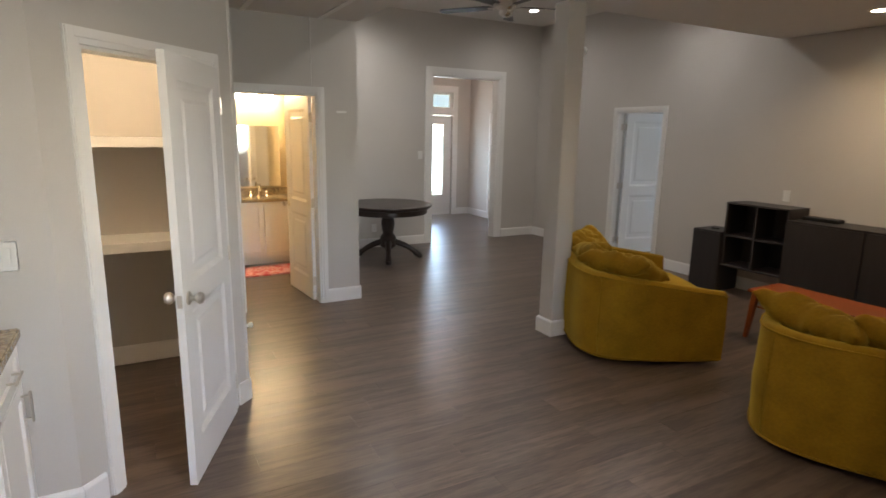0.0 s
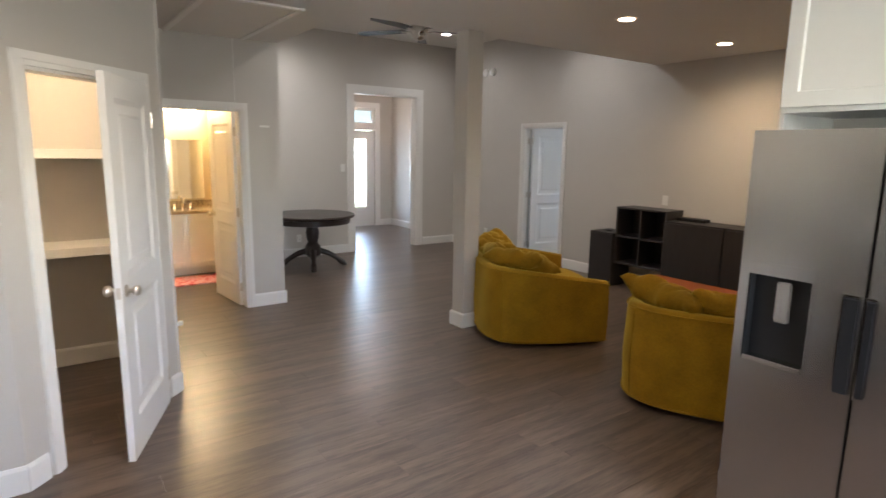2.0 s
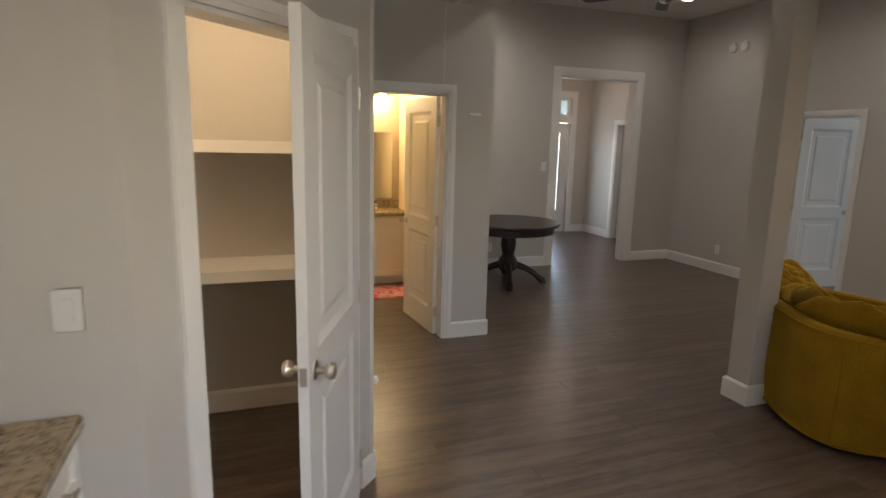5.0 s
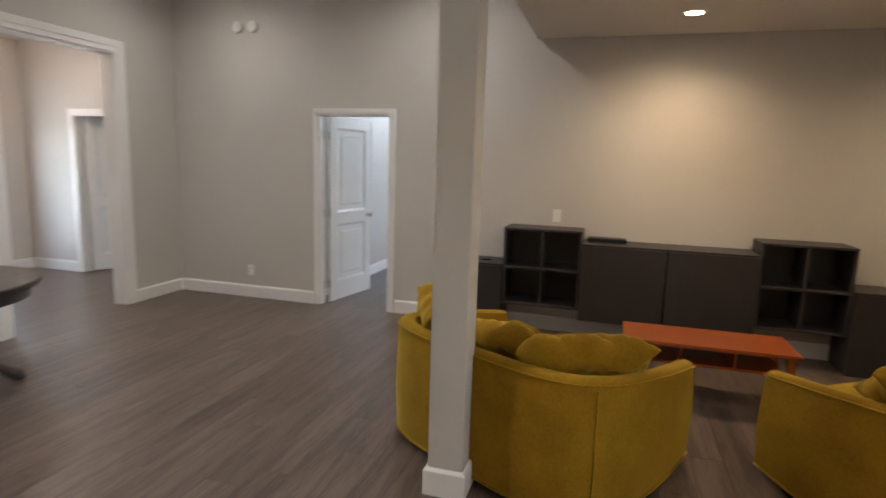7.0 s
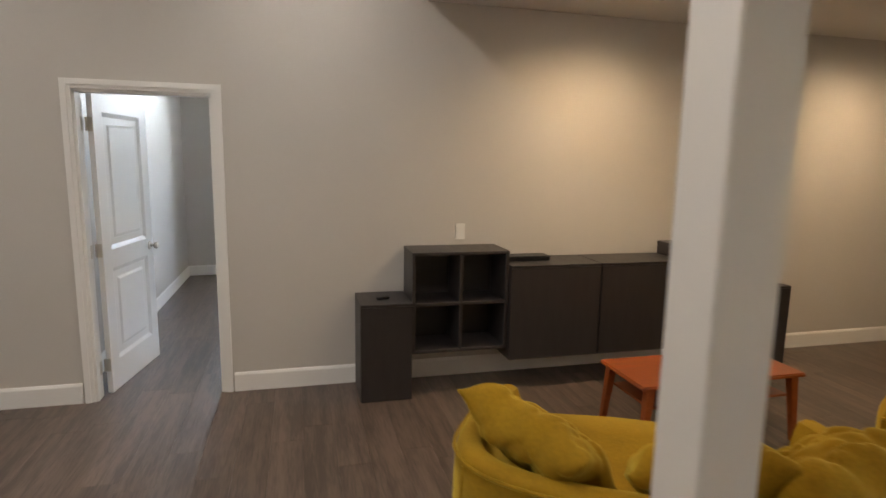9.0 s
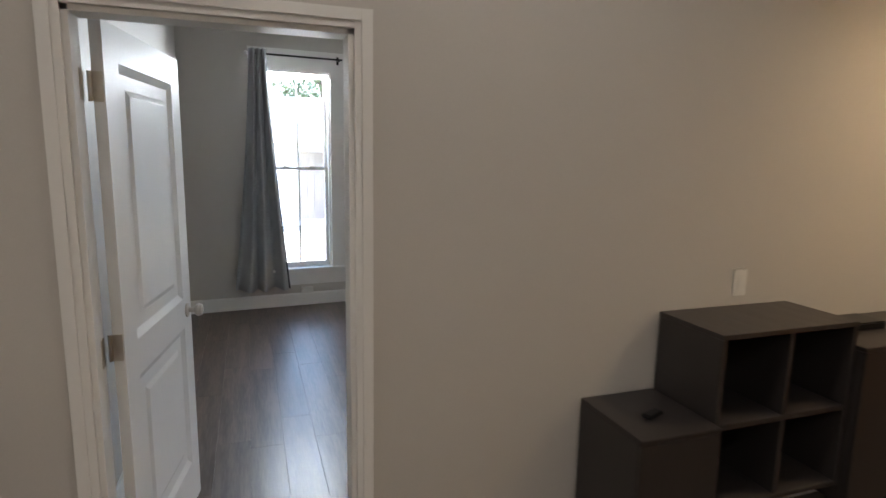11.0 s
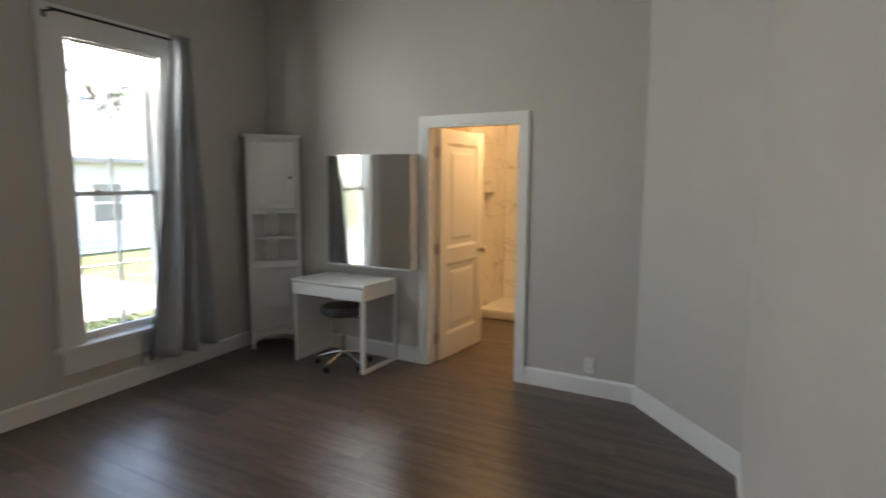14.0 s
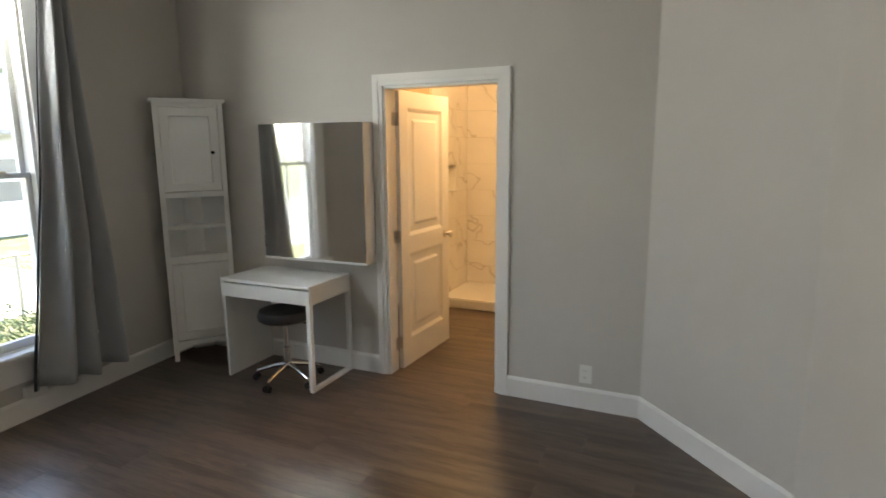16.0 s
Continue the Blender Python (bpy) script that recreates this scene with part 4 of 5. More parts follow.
# ---- kitchen ----
def shaker(parent, name, m, w, h, mat, handle=None, t=0.02, label=""):
    """A framed door front: local x along, z up, front at y = -t. handle: (x, z, vertical)."""
    bm = bmesh.new()
    s = min(0.06, w * 0.22, h * 0.3)
    rings = []
    for g, y in ((0.0, 0.0), (0.0, -t + 0.002), (0.002, -t), (s, -t), (s + 0.003, -t + 0.012)):
        rings.append([bm.verts.new(p) for p in ((g, y, g), (w - g, y, g), (w - g, y, h - g), (g, y, h - g))])
    for a, b in zip(rings, rings[1:]):
        for k in range(4):
            bm.faces.new((a[k], a[(k + 1) % 4], b[(k + 1) % 4], b[k]))
    bm.faces.new(rings[0])
    bm.faces.new(rings[-1])
    bm.transform(m)
    d = part(name, bm, mat, parent, label)
    if handle:
        x, z, vertical = handle
        L = 0.065
        bm = bmesh.new()
        e = (0, 0, L) if vertical else (L, 0, 0)
        a, b = Vector((x, -t - 0.032, z)) - Vector(e), Vector((x, -t - 0.032, z)) + Vector(e)
        sweep(bm, [a, b], 0.006, 10)
        for q in (0.75, -0.75):
            c = Vector((x, -t, z)) + Vector(e) * q
            sweep(bm, [c, c + Vector((0, -0.032, 0))], 0.005, 8)
        bm.transform(m)
        part("handle", bm, NICKEL, d, "brushed nickel bar handle", smooth=True)
    return d


FE = 90  # fronts that face east
cab = thing("base_cabinet", pose(-0.31, 1.185, 0, 0, 0, FE), "white shaker base cabinet under the granite counter", "cabinet")
part("body", fbm((0, 0, 0.10, 1.335, 0.60, 0.873)), CABINET, cab)
part("toe_kick", fbm((0, 0.06, 0.007, 1.335, 0.60, 0.10)), CABINET, cab)
for k in range(3):
    x = 0.004 + k * 0.445
    shaker(cab, "drawer", pose(x, 0, 0.70), 0.437, 0.165, CABINET, (0.2185, 0.083, False))
    shaker(cab, "door", pose(x, 0, 0.115), 0.437, 0.578, CABINET, (0.06 if k % 2 else 0.377, 0.48, True))
ob = part("countertop", rounded(-0.93, 1.183, 0.875, -0.272, 2.522, 0.915, 0.006), GRANITE)
tagged(ob, "speckled brown and cream granite countertop", "countertop")

ob = thing("range", pose(-0.275, 0.42, 0, 0, 0, FE), "black glass-top electric range beside the counter", "range")
part("body", fbm((0.003, 0.02, 0.007, 0.755, 0.64, 0.895)), BLACK, ob)
part("cooktop", rounded(0.0, -0.012, 0.895, 0.758, 0.645, 0.912, 0.004), BLACKGLASS, ob, "black glass cooktop")
part("oven_door", rounded(0.01, -0.012, 0.20, 0.748, 0.018, 0.80, 0.006), BLACKGLASS, ob)
part("drawer", rounded(0.01, -0.008, 0.03, 0.748, 0.018, 0.19, 0.006), BLACK, ob)
bm = bmesh.new()
sweep(bm, [(0.08, -0.05, 0.76), (0.68, -0.05, 0.76)], 0.011, 12)
for x in (0.1, 0.66):
    sweep(bm, [(x, -0.012, 0.76), (x, -0.05, 0.76)], 0.008, 8)
part("handle", bm, STEEL, ob, "steel bar handle", smooth=True)
bm = bmesh.new()
for v in box(bm, 0.0, 0.56, 0.9125, 0.758, 0.645, 1.06):
    if v.co.z > 1.0 and v.co.y < 0.6:
        v.co.y = 0.60
part("back_guard", bm, STEEL, ob, "sloped steel back guard")
part("control_panel", rounded(0.14, 0.558, 1.0605, 0.62, 0.644, 1.066, 0.002), BLACKGLASS, ob)
for x in (0.05, 0.10, 0.66, 0.71):
    bm = bmesh.new()
    lathe(bm, [(0.021, 0), (0.021, 0.012), (0.017, 0.026), (0.0, 0.027)], 16, pose(x, 0.578, 0.985, 74, 0, 0))
    part("knob", bm, BLACK, ob, smooth=True)
for nm, y0, y1, z0, z1, lab in (("upper_cabinet", 1.04, 2.522, 1.362, 2.56, "white shaker wall cabinet beside the microwave"), ("upper_cabinet", 0.28, 1.036, 1.80, 2.56, "short white shaker wall cabinet over the microwave"),
                                ("upper_cabinet", -0.9, 0.276, 1.362, 2.56, "white shaker wall cabinet beyond the microwave")):
    ob = thing(nm, pose(-0.648, y0, z0, 0, 0, FE), lab, "cabinet", "white wall cabinets")
    w, h = y1 - y0, z1 - z0
    part("body", fbm((0, 0, 0, w, 0.285, h)), CABINET, ob)
    for k in range(2):
        shaker(ob, "door", pose(0.003 + k * w / 2, 0, 0.003), w / 2 - 0.006, h - 0.006, CABINET, (w / 2 - 0.045 if k == 0 else 0.04, 0.12, True))
    bm = bmesh.new()
    for v in box(bm, 0, -0.02, h, w, 0.285, LOW - z0 - 0.002):
        if v.co.z > h + 0.1 and v.co.y < 0:
            v.co.y = -0.075
    part("crown", bm, CABINET, ob, "white crown moulding")

ob = thing("microwave", pose(-0.605, 0.282, 1.345, 0, 0, FE), "stainless over-range microwave with a curved handle", "microwave")
part("body", fbm((0, 0.02, 0, 0.752, 0.325, 0.44)), BLACK, ob)
part("door_frame", fbm((0, -0.02, 0.33, 0.752, 0.02, 0.44), (0, -0.02, 0, 0.752, 0.02, 0.06), (0, -0.02, 0.06, 0.03, 0.02, 0.33), (0.55, -0.02, 0.06, 0.58, 0.02, 0.33)), STEEL, ob)
part("window", fbm((0.03, -0.017, 0.06, 0.55, 0.018, 0.33)), BLACKGLASS, ob, "black glass window")
part("control_panel", fbm((0.58, -0.018, 0.06, 0.752, 0.018, 0.33)), BLACKGLASS, ob)
bm = bmesh.new()
sweep(bm, [(0.56, -0.022 - 0.045 * math.sin(math.pi * i / 12), 0.05 + 0.29 * i / 12) for i in range(13)], 0.012, 10)
part("handle", bm, CHROME, ob, "curved chrome handle", smooth=True)

# relief tiles of the backsplash
splash = setting("wall_backsplash", fbm((-0.935, 0.0, 0.916, -0.930, 2.53, 1.362)), GROUT, "white and grey relief tile backsplash", "backsplash")
TW, TH = 0.0985, 0.0885
bm = bmesh.new()
low = [bm.verts.new(p) for p in ((0, 0, 0), (0, TW, 0), (0, TW, TH), (0, 0, TH))]
bm.faces.new(low)
for (ya, za), (yb, zb) in (((0.002, 0.004), (TW - 0.002, 0.004)), ((0.006, 0.010), (TW / 2, TH - 0.004)), ((TW / 2, TH - 0.004), (TW - 0.006, 0.010))):
    d = Vector((0, yb - ya, zb - za)).normalized()
    q = Vector((0, -d.z, d.y)) * 0.0085
    p0, p1 = Vector((0.001, ya, za)), Vector((0.001, yb, zb))
    up = Vector((0.010, 0, 0))
    v = [bm.verts.new(p) for p in (p0 - q, p0 + q, p1 + q, p1 - q, p0 - q * 0.5 + up, p0 + q * 0.5 + up, p1 + q * 0.5 + up, p1 - q * 0.5 + up)]
    for f in ((4, 5, 6, 7), (0, 1, 5, 4), (1, 2, 6, 5), (2, 3, 7, 6), (3, 0, 4, 7)):
        bm.faces.new([v[k] for k in f]).material_index = 1
tile_me = bpy.data.meshes.new("tile")
bmesh.ops.recalc_face_normals(bm, faces=bm.faces[:])
bm.to_mesh(tile_me)
bm.free()
tile_me.materials.append(SPLASHGREY)
tile_me.materials.append(SPLASH)
for j in range(5):
    for i in range(24):
        ob = new("tile", tile_me)
        ob.parent = splash
        ob.matrix_world = pose(-0.9299, 2.42 - i * 0.0995 - (0.05 if j % 2 else 0.0), 0.9175 + j * 0.0888)

# refrigerator, its doors facing west
FW = -90
ob = thing("refrigerator", pose(2.29, 0.40, 0, 0, 0, FW), "brushed stainless side-by-side refrigerator with a water dispenser", "refrigerator")
part("body", fbm((0.005, 0.065, 0.02, 0.905, 0.74, 1.76)), BLACK, ob)
part("kick_plate", fbm((0.02, 0.05, 0.007, 0.89, 0.07, 0.05)), BLACK, ob)
dx0, dx1, dz0, dz1 = 0.04, 0.265, 0.885, 1.275
seam = 0.43
bm = bmesh.new()
for b in ((0.0, 0, 0.055, dx0, 0.06, 1.785), (dx1, 0, 0.055, seam - 0.004, 0.06, 1.785), (dx0, 0, 0.055, dx1, 0.06, dz0), (dx0, 0, dz1, dx1, 0.06, 1.785)):
    box(bm, *b)
left = part("freezer_door", bm, STEEL, ob, "brushed steel freezer door")
right = part("fridge_door", rounded(seam + 0.004, 0, 0.055, 0.91, 0.06, 1.785, 0.006), STEEL, ob, "brushed steel refrigerator door")
disp = part("dispenser", fbm((dx0, 0.045, dz0, dx1, 0.055, dz1), (dx0, 0.004, dz0, dx0 + 0.004, 0.05, dz1), (dx1 - 0.004, 0.004, dz0, dx1, 0.05, dz1)), BLACK, left, "black water dispenser recess")
bm = bmesh.new()
for b in ((dx0 - 0.008, -0.006, dz0 - 0.008, dx0, 0.004, dz1 + 0.008), (dx1, -0.006, dz0 - 0.008, dx1 + 0.008, 0.004, dz1 + 0.008), (dx0, -0.006, dz1 - 0.04, dx1, 0.004, dz1 + 0.008), (dx0, -0.006, dz0 - 0.008, dx1, 0.004, dz0)):
    box(bm, *b)
part("dispenser_frame", bm, STEEL, left)
part("dispenser_tray", rounded(dx0 + 0.004, -0.01, dz0, dx1 - 0.004, 0.044, dz0 + 0.018, 0.003), CHROME, left)
part("dispenser_paddle", rounded(0.135, 0.015, dz0 + 0.17, 0.19, 0.03, dz0 + 0.33, 0.006), STEEL, left)
for x0, x1 in ((seam - 0.062, seam - 0.012), (seam + 0.008, seam + 0.036)):
    o = part("handle", rounded(x0, -0.012, 0.86, x1, -0.002, 1.21, 0.004), BLACK, left if x0 < seam - 0.02 else right, "black pocket handle")
    part("handle_trim", fbm((x0 - 0.006, -0.007, 0.85, x0, 0.0, 1.22), (x0, -0.007, 1.2105, x1, 0.0, 1.22)), CHROME, left if x0 < seam - 0.02 else right)
ob = thing("fridge_cabinet", pose(2.52, 0.42, 1.86, 0, 0, FW), "white shaker cabinet over the refrigerator", "cabinet", "white wall cabinets")
part("body", fbm((0, 0, 0, 0.97, 0.53, 0.72)), CABINET, ob)
shaker(ob, "door", pose(0.004, 0, 0.02), 0.478, 0.69, CABINET, (0.44, 0.11, True))
shaker(ob, "door", pose(0.488, 0, 0.02), 0.478, 0.69, CABINET, (0.04, 0.11, True))
part("crown", fbm((0, -0.03, 0.72, 0.97, 0.53, LOW - 1.862)), CABINET, ob)
ob = thing("end_panel", pose(2.56, 0.40, 0), "tall white end panel beside the refrigerator", "panel")
part("panel", fbm((0, 0.021, 0.007, 0.49, 0.039, 1.86)), CABINET, ob)

# pantry shelves
for z in (1.655, 0.975):
    ob = thing("pantry_shelf", pose(0, 0, z), "white painted pantry shelf with a front cleat", "shelf", "pantry shelves")
    part("board", fbm((-0.93, 3.96, -0.022, 0.613, 4.348, 0), ), TRIM, ob)
    part("edge", fbm((-0.93, 3.942, -0.06, 0.613, 3.9595, 0.002)), TRIM, ob)
    part("cleat", fbm((0.597, 3.96, -0.06, 0.6135, 4.33, -0.022)), TRIM, ob)

# ---- hall bathroom ----
ob = thing("vanity_cabinet", pose(0.76, 7.17, 0), "white vanity cabinet with shaker doors", "cabinet")
part("body", fbm((0, 0, 0.10, 1.265, 0.475, 0.822)), CABINET, ob)
part("toe_kick", fbm((0, 0.06, 0.007, 1.265, 0.475, 0.10)), CABINET, ob)
for k in range(3):
    shaker(ob, "door", pose(0.006 + k * 0.42, 0, 0.115), 0.412, 0.69, CABINET, ((0.37, 0.56, 0.37)[k] if k != 1 else 0.04, 0.57, True))
ob = tagged(part("countertop", rounded(0.755, 7.13, 0.823, 2.028, 7.65, 0.858, 0.005), GRANITE), "speckled granite vanity top", "countertop")
ob = tagged(part("stone_backsplash", rounded(0.755, 7.632, 0.859, 2.028, 7.654, 0.955, 0.003), GRANITE), "low granite backsplash behind the basin", "backsplash")
ob = thing("faucet", pose(1.62, 7.53, 0.858), "chrome basin faucet with a curved spout", "faucet")
bm = bmesh.new()
sweep(bm, [(0, 0, 0), (0, 0, 0.10)] + [(0, -0.06 + 0.06 * math.cos(a * math.pi / 8), 0.10 + 0.06 * math.sin(a * math.pi / 8)) for a in range(1, 8)] + [(0, -0.12, 0.08)], 0.011, 10)
part("spout", bm, CHROME, ob, smooth=True)
for x in (-0.1, 0.1):
    bm = bmesh.new()
    lathe(bm, [(0.022, 0), (0.022, 0.01), (0.012, 0.02), (0.012, 0.05), (0.02, 0.06), (0.006, 0.07)], 14, pose(x, 0, 0))
    part("tap", bm, CHROME, ob, smooth=True)
ob = thing("soap_bottle", pose(1.33, 7.40, 0.858), "dark soap pump bottle on the vanity", "bottle")
bm = bmesh.new()
lathe(bm, [(0.032, 0), (0.035, 0.01), (0.035, 0.10), (0.02, 0.125), (0.012, 0.13)], 16)
part("bottle", bm, DARKWOOD, ob, smooth=True)
bm = bmesh.new()
sweep(bm, [(0, 0, 0.13), (0, 0, 0.175), (0.0, -0.04, 0.175)], 0.006, 8)
part("pump", bm, CHROME, ob)
ob = thing("wall_mirror", pose(1.49, 7.632, 1.375, 0, 0, -2.6), "frameless mirror hung a little askew above the vanity", "mirror")
part("backing", fbm((-0.42, -0.001, -0.38, 0.42, 0.001, 0.38)), STEEL, ob)
part("mirror", fbm((-0.44, -0.006, -0.395, 0.44, -0.001, 0.395)), MIRROR, ob, "plain mirror glass")
ob = thing("vanity_light", pose(1.5, 7.654, 2.22), "brass vanity light bar with four glowing shades", "wall light")
part("bar", rounded(-0.4, -0.03, -0.03, 0.4, -0.001, 0.03, 0.006), material("antique_brass", (0.42, 0.27, 0.10), 0.3, 1.0), ob)
for k in range(4):
    bm = bmesh.new()
    lathe(bm, [(0.02, 0.03), (0.045, 0.0), (0.06, -0.05), (0.064, -0.09), (0.04, -0.09)][::-1], 20, pose(-0.3 + 0.2 * k, -0.09, -0.02))
    part("shade", bm, VANITYGLOW, ob, "glowing glass shade", smooth=True)
    bm = bmesh.new()
    sweep(bm, [(-0.3 + 0.2 * k, -0.02, 0.0), (-0.3 + 0.2 * k, -0.09, 0.02)], 0.01, 8)
    part("arm", bm, NICKEL, ob)
ob = thing("bath_rug", pose(1.55, 6.82, 0.006), "red patterned bath rug in front of the vanity", "rug")
bm = rounded(-0.42, -0.24, 0, 0.42, 0.24, 0.014, 0.006)
part("rug", bm, RUG, ob)
for y in (-0.25, 0.2405):
    part("border", fbm((-0.43, y, 0.0, 0.43, y + 0.0095, 0.012)), RUG, ob)

# assumed entry light, unseen, a fixture to go with the added warm fill
ob = thing("assumed_entry_light", pose(5.2, 8.9, 2.98), "assumed unseen flush ceiling light in the entry, switched on", "ceiling light")
bm = bmesh.new()
lathe(bm, [(0.17, 0), (0.17, -0.02), (0.15, -0.03), (0.0, -0.031)][::-1], 28)
part("base", bm, PLASTIC, ob, smooth=True)
bm = bmesh.new()
lathe(bm, [(0.148, -0.031), (0.13, -0.06), (0.07, -0.085), (0.0, -0.09)][::-1], 28)
part("diffuser", bm, LIGHTCOOL, ob, smooth=True)


# ---- bedroom ----
def curtain(m, top0, top1, bot0, bot1, z0, z1, label, edge):
    """A gathered panel in the plane x = 0, between y top0..top1 above and bot0..bot1 below; edge: which side shows the dark lining."""
    ob = thing("curtain", m, label, "curtain", "grey curtains")
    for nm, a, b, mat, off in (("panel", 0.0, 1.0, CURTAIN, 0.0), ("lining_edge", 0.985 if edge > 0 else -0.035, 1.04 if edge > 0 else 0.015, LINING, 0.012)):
        nu, nv = (72, 34) if nm == "panel" else (3, 34)
        bm = bmesh.new()
        grid = []
        for j in range(nv + 1):
            v = j / nv
            z = z1 + (z0 - z1) * v
            w = v ** 1.35
            l, r = top0 + (bot0 - top0) * w, top1 + (bot1 - top1) * w
            line = []
            for i in range(nu + 1):
                u = a + (b - a) * i / nu
                uu = min(max(u, 0), 1)
                ph = (uu + 0.05 * noise.noise(Vector((uu * 3.1, v * 0.9, 7)))) * math.pi * 6 + 1.5 * noise.noise(Vector((uu * 4, v * 2.0, 3)))
                depth = (0.028 + 0.034 * v) * math.sin(ph) + 0.024 * v * math.sin(ph * 0.43 + 1.2) + 0.02 * noise.noise(Vector((uu * 5, v * 4, 1)))
                line.append(bm.verts.new((depth + off, l + (r - l) * u, z + 0.008 * math.sin(ph) * v)))
            grid.append(line)
        for p, q in zip(grid, grid[1:]):
            for i in range(nu):
                bm.faces.new((p[i], p[i + 1], q[i + 1], q[i]))
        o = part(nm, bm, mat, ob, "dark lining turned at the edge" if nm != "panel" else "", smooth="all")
        mod = o.modifiers.new("thickness", "SOLIDIFY")
        mod.thickness = 0.002
    return ob


def rod(y0, y1, z, label):
    ob = thing("curtain_rod", EM @ pose(10.415, 0, z), label, "curtain rod", "curtain rods")
    bm = bmesh.new()
    sweep(bm, [(0, y0, 0), (0, y1, 0)], 0.009, 12)
    part("rod", bm, BLACK, ob, "black metal rod", smooth=True)
    for y in (y0 + 0.03, y1 - 0.03):
        bm = bmesh.new()
        sweep(bm, [(0.091, y, 0.0), (0.0, y, -0.012), (-0.012, y, 0.004)], 0.006, 8)
        box(bm, 0.085, y - 0.012, -0.04, 0.0905, y + 0.012, 0.04)
        part("bracket", bm, BLACK, ob)
    for y in (y0, y1):
        s = -1 if y == y0 else 1
        bm = bmesh.new()
        lathe(bm, [(0.009, 0), (0.014, 0.005), (0.02, 0.02), (0.014, 0.035), (0.003, 0.04)], 14, pose(0, y, 0, -90 * s, 0, 0))
        part("finial", bm, PLASTIC, ob, "white finial", smooth=True)
    return ob


rod(4.406, 5.341, 2.62, "black curtain rod over the tall window")
rod(2.235, 3.313, 2.675, "black curtain rod over the tall window")
curtain(EM @ pose(10.385, 0, 0), 5.341, 5.178, 5.545, 5.015, 0.235, 2.66, "grey curtain pulled to one side of the window", 1)
curtain(EM @ pose(10.385, 0, 0), 2.404, 2.24, 2.70, 2.085, 0.20, 2.715, "grey curtain pulled to one side of the window", -1)

# corner cabinet
CW = 0.205
ob = thing("corner_cabinet", pose(10.63, 1.455, 0, 0, 0, -127.9), "tall white corner cabinet with open shelves between two doors", "cabinet")
def cc(x0, y0, z0, x1, y1, z1):
    return fbm((x0, y0, z0, x1, y1, z1))


for sx in (-1, 1):
    x0, x1 = (-CW - 0.035, -CW) if sx < 0 else (CW, CW + 0.035)
    part("post", cc(x0, -0.035, 0.006, x1, 0.0, 1.99), WHITEFURN, ob)
    bm = bmesh.new()
    q = [(sx * (CW + 0.033), 0.0), (sx * (CW + 0.015), 0.02), (sx * 0.06, 0.24), (sx * 0.075, 0.25), (sx * (CW + 0.034), 0.03)]
    v0 = [bm.verts.new((x, y, 0.12)) for x, y in q]
    v1 = [bm.verts.new((x, y, 1.99)) for x, y in q]
    for i in range(5):
        bm.faces.new((v0[i], v0[(i + 1) % 5], v1[(i + 1) % 5], v1[i]))
    bm.faces.new(v0)
    bm.faces.new(v1)
    part("side_panel", bm, WHITEFURN, ob)
part("back_post", cc(-0.075, 0.235, 0.006, 0.075, 0.25, 1.99), WHITEFURN, ob)
part("top", rounded(-CW - 0.055, -0.05, 1.99, CW + 0.055, 0.10, 2.015, 0.004), WHITEFURN, ob)


def wedge(z0, z1, name):
    bm = bmesh.new()
    q = [(-CW, 0.0), (CW, 0.0), (0.07, 0.235), (-0.07, 0.235)]
    v0 = [bm.verts.new((x, y, z0)) for x, y in q]
    v1 = [bm.verts.new((x, y, z1)) for x, y in q]
    for i in range(4):
        bm.faces.new((v0[i], v0[(i + 1) % 4], v1[(i + 1) % 4], v1[i]))
    bm.faces.new(v0)
    bm.faces.new(v1)
    return part(name, bm, WHITEFURN, ob)


for z in (0.14, 0.80, 1.04, 1.29, 1.96):
    wedge(z, z + 0.02, "shelf")
part("rail", cc(-CW, -0.022, 0.775, CW, 0.0, 0.835), WHITEFURN, ob)
part("rail", cc(-CW, -0.022, 1.285, CW, 0.0, 1.325), WHITEFURN, ob)
part("rail", cc(-CW, -0.022, 1.955, CW, 0.0, 1.99), WHITEFURN, ob)
bm = bmesh.new()
for i in range(8):
    x0, x1 = -CW + 2 * CW * i / 8, -CW + 2 * CW * (i + 1) / 8
    h = 0.085 + 0.04 * math.sin(math.pi * (i + 0.5) / 8)
    box(bm, x0, -0.022, h, x1, 0.0, 0.16)
part("apron", bm, WHITEFURN, ob, "arched apron")
shaker(ob, "door", pose(-CW + 0.004, -0.0, 0.165), 2 * CW - 0.008, 0.605, WHITEFURN)
up = shaker(ob, "door", pose(-CW + 0.004, -0.0, 1.33), 2 * CW - 0.008, 0.62, WHITEFURN)
bm = bmesh.new()
lathe(bm, [(0.006, 0), (0.006, 0.012), (0.014, 0.02), (0.012, 0.03), (0.002, 0.032)], 14, pose(CW - 0.055, -0.02, 1.62, 90, 0, 0))
part("knob", bm, BLACK, up, "small black knob", smooth=True)

# mirrored wall cabinet with two doors, hung a little askew
ob = thing("mirror_cabinet", pose(10.03, 1.385, 0.845, 0, 0, 181.6), "white wall cabinet with two mirrored doors", "mirror cabinet")
L = 0.865
bm = bmesh.new()
for v in box(bm, 0, 0.019, 0, L, 0.05, 0.975):
    if v.co.y > 0.03:
        v.co.y = 0.162 if v.co.x < 0.4 else 0.138
part("body", bm, WHITEFURN, ob)
part("door", fbm((0.0, 0.004, 0.0, L / 2 - 0.002, 0.018, 0.975)), WHITEFURN, ob)
part("door", fbm((L / 2 + 0.002, 0.004, 0.0, L, 0.018, 0.975)), WHITEFURN, ob)
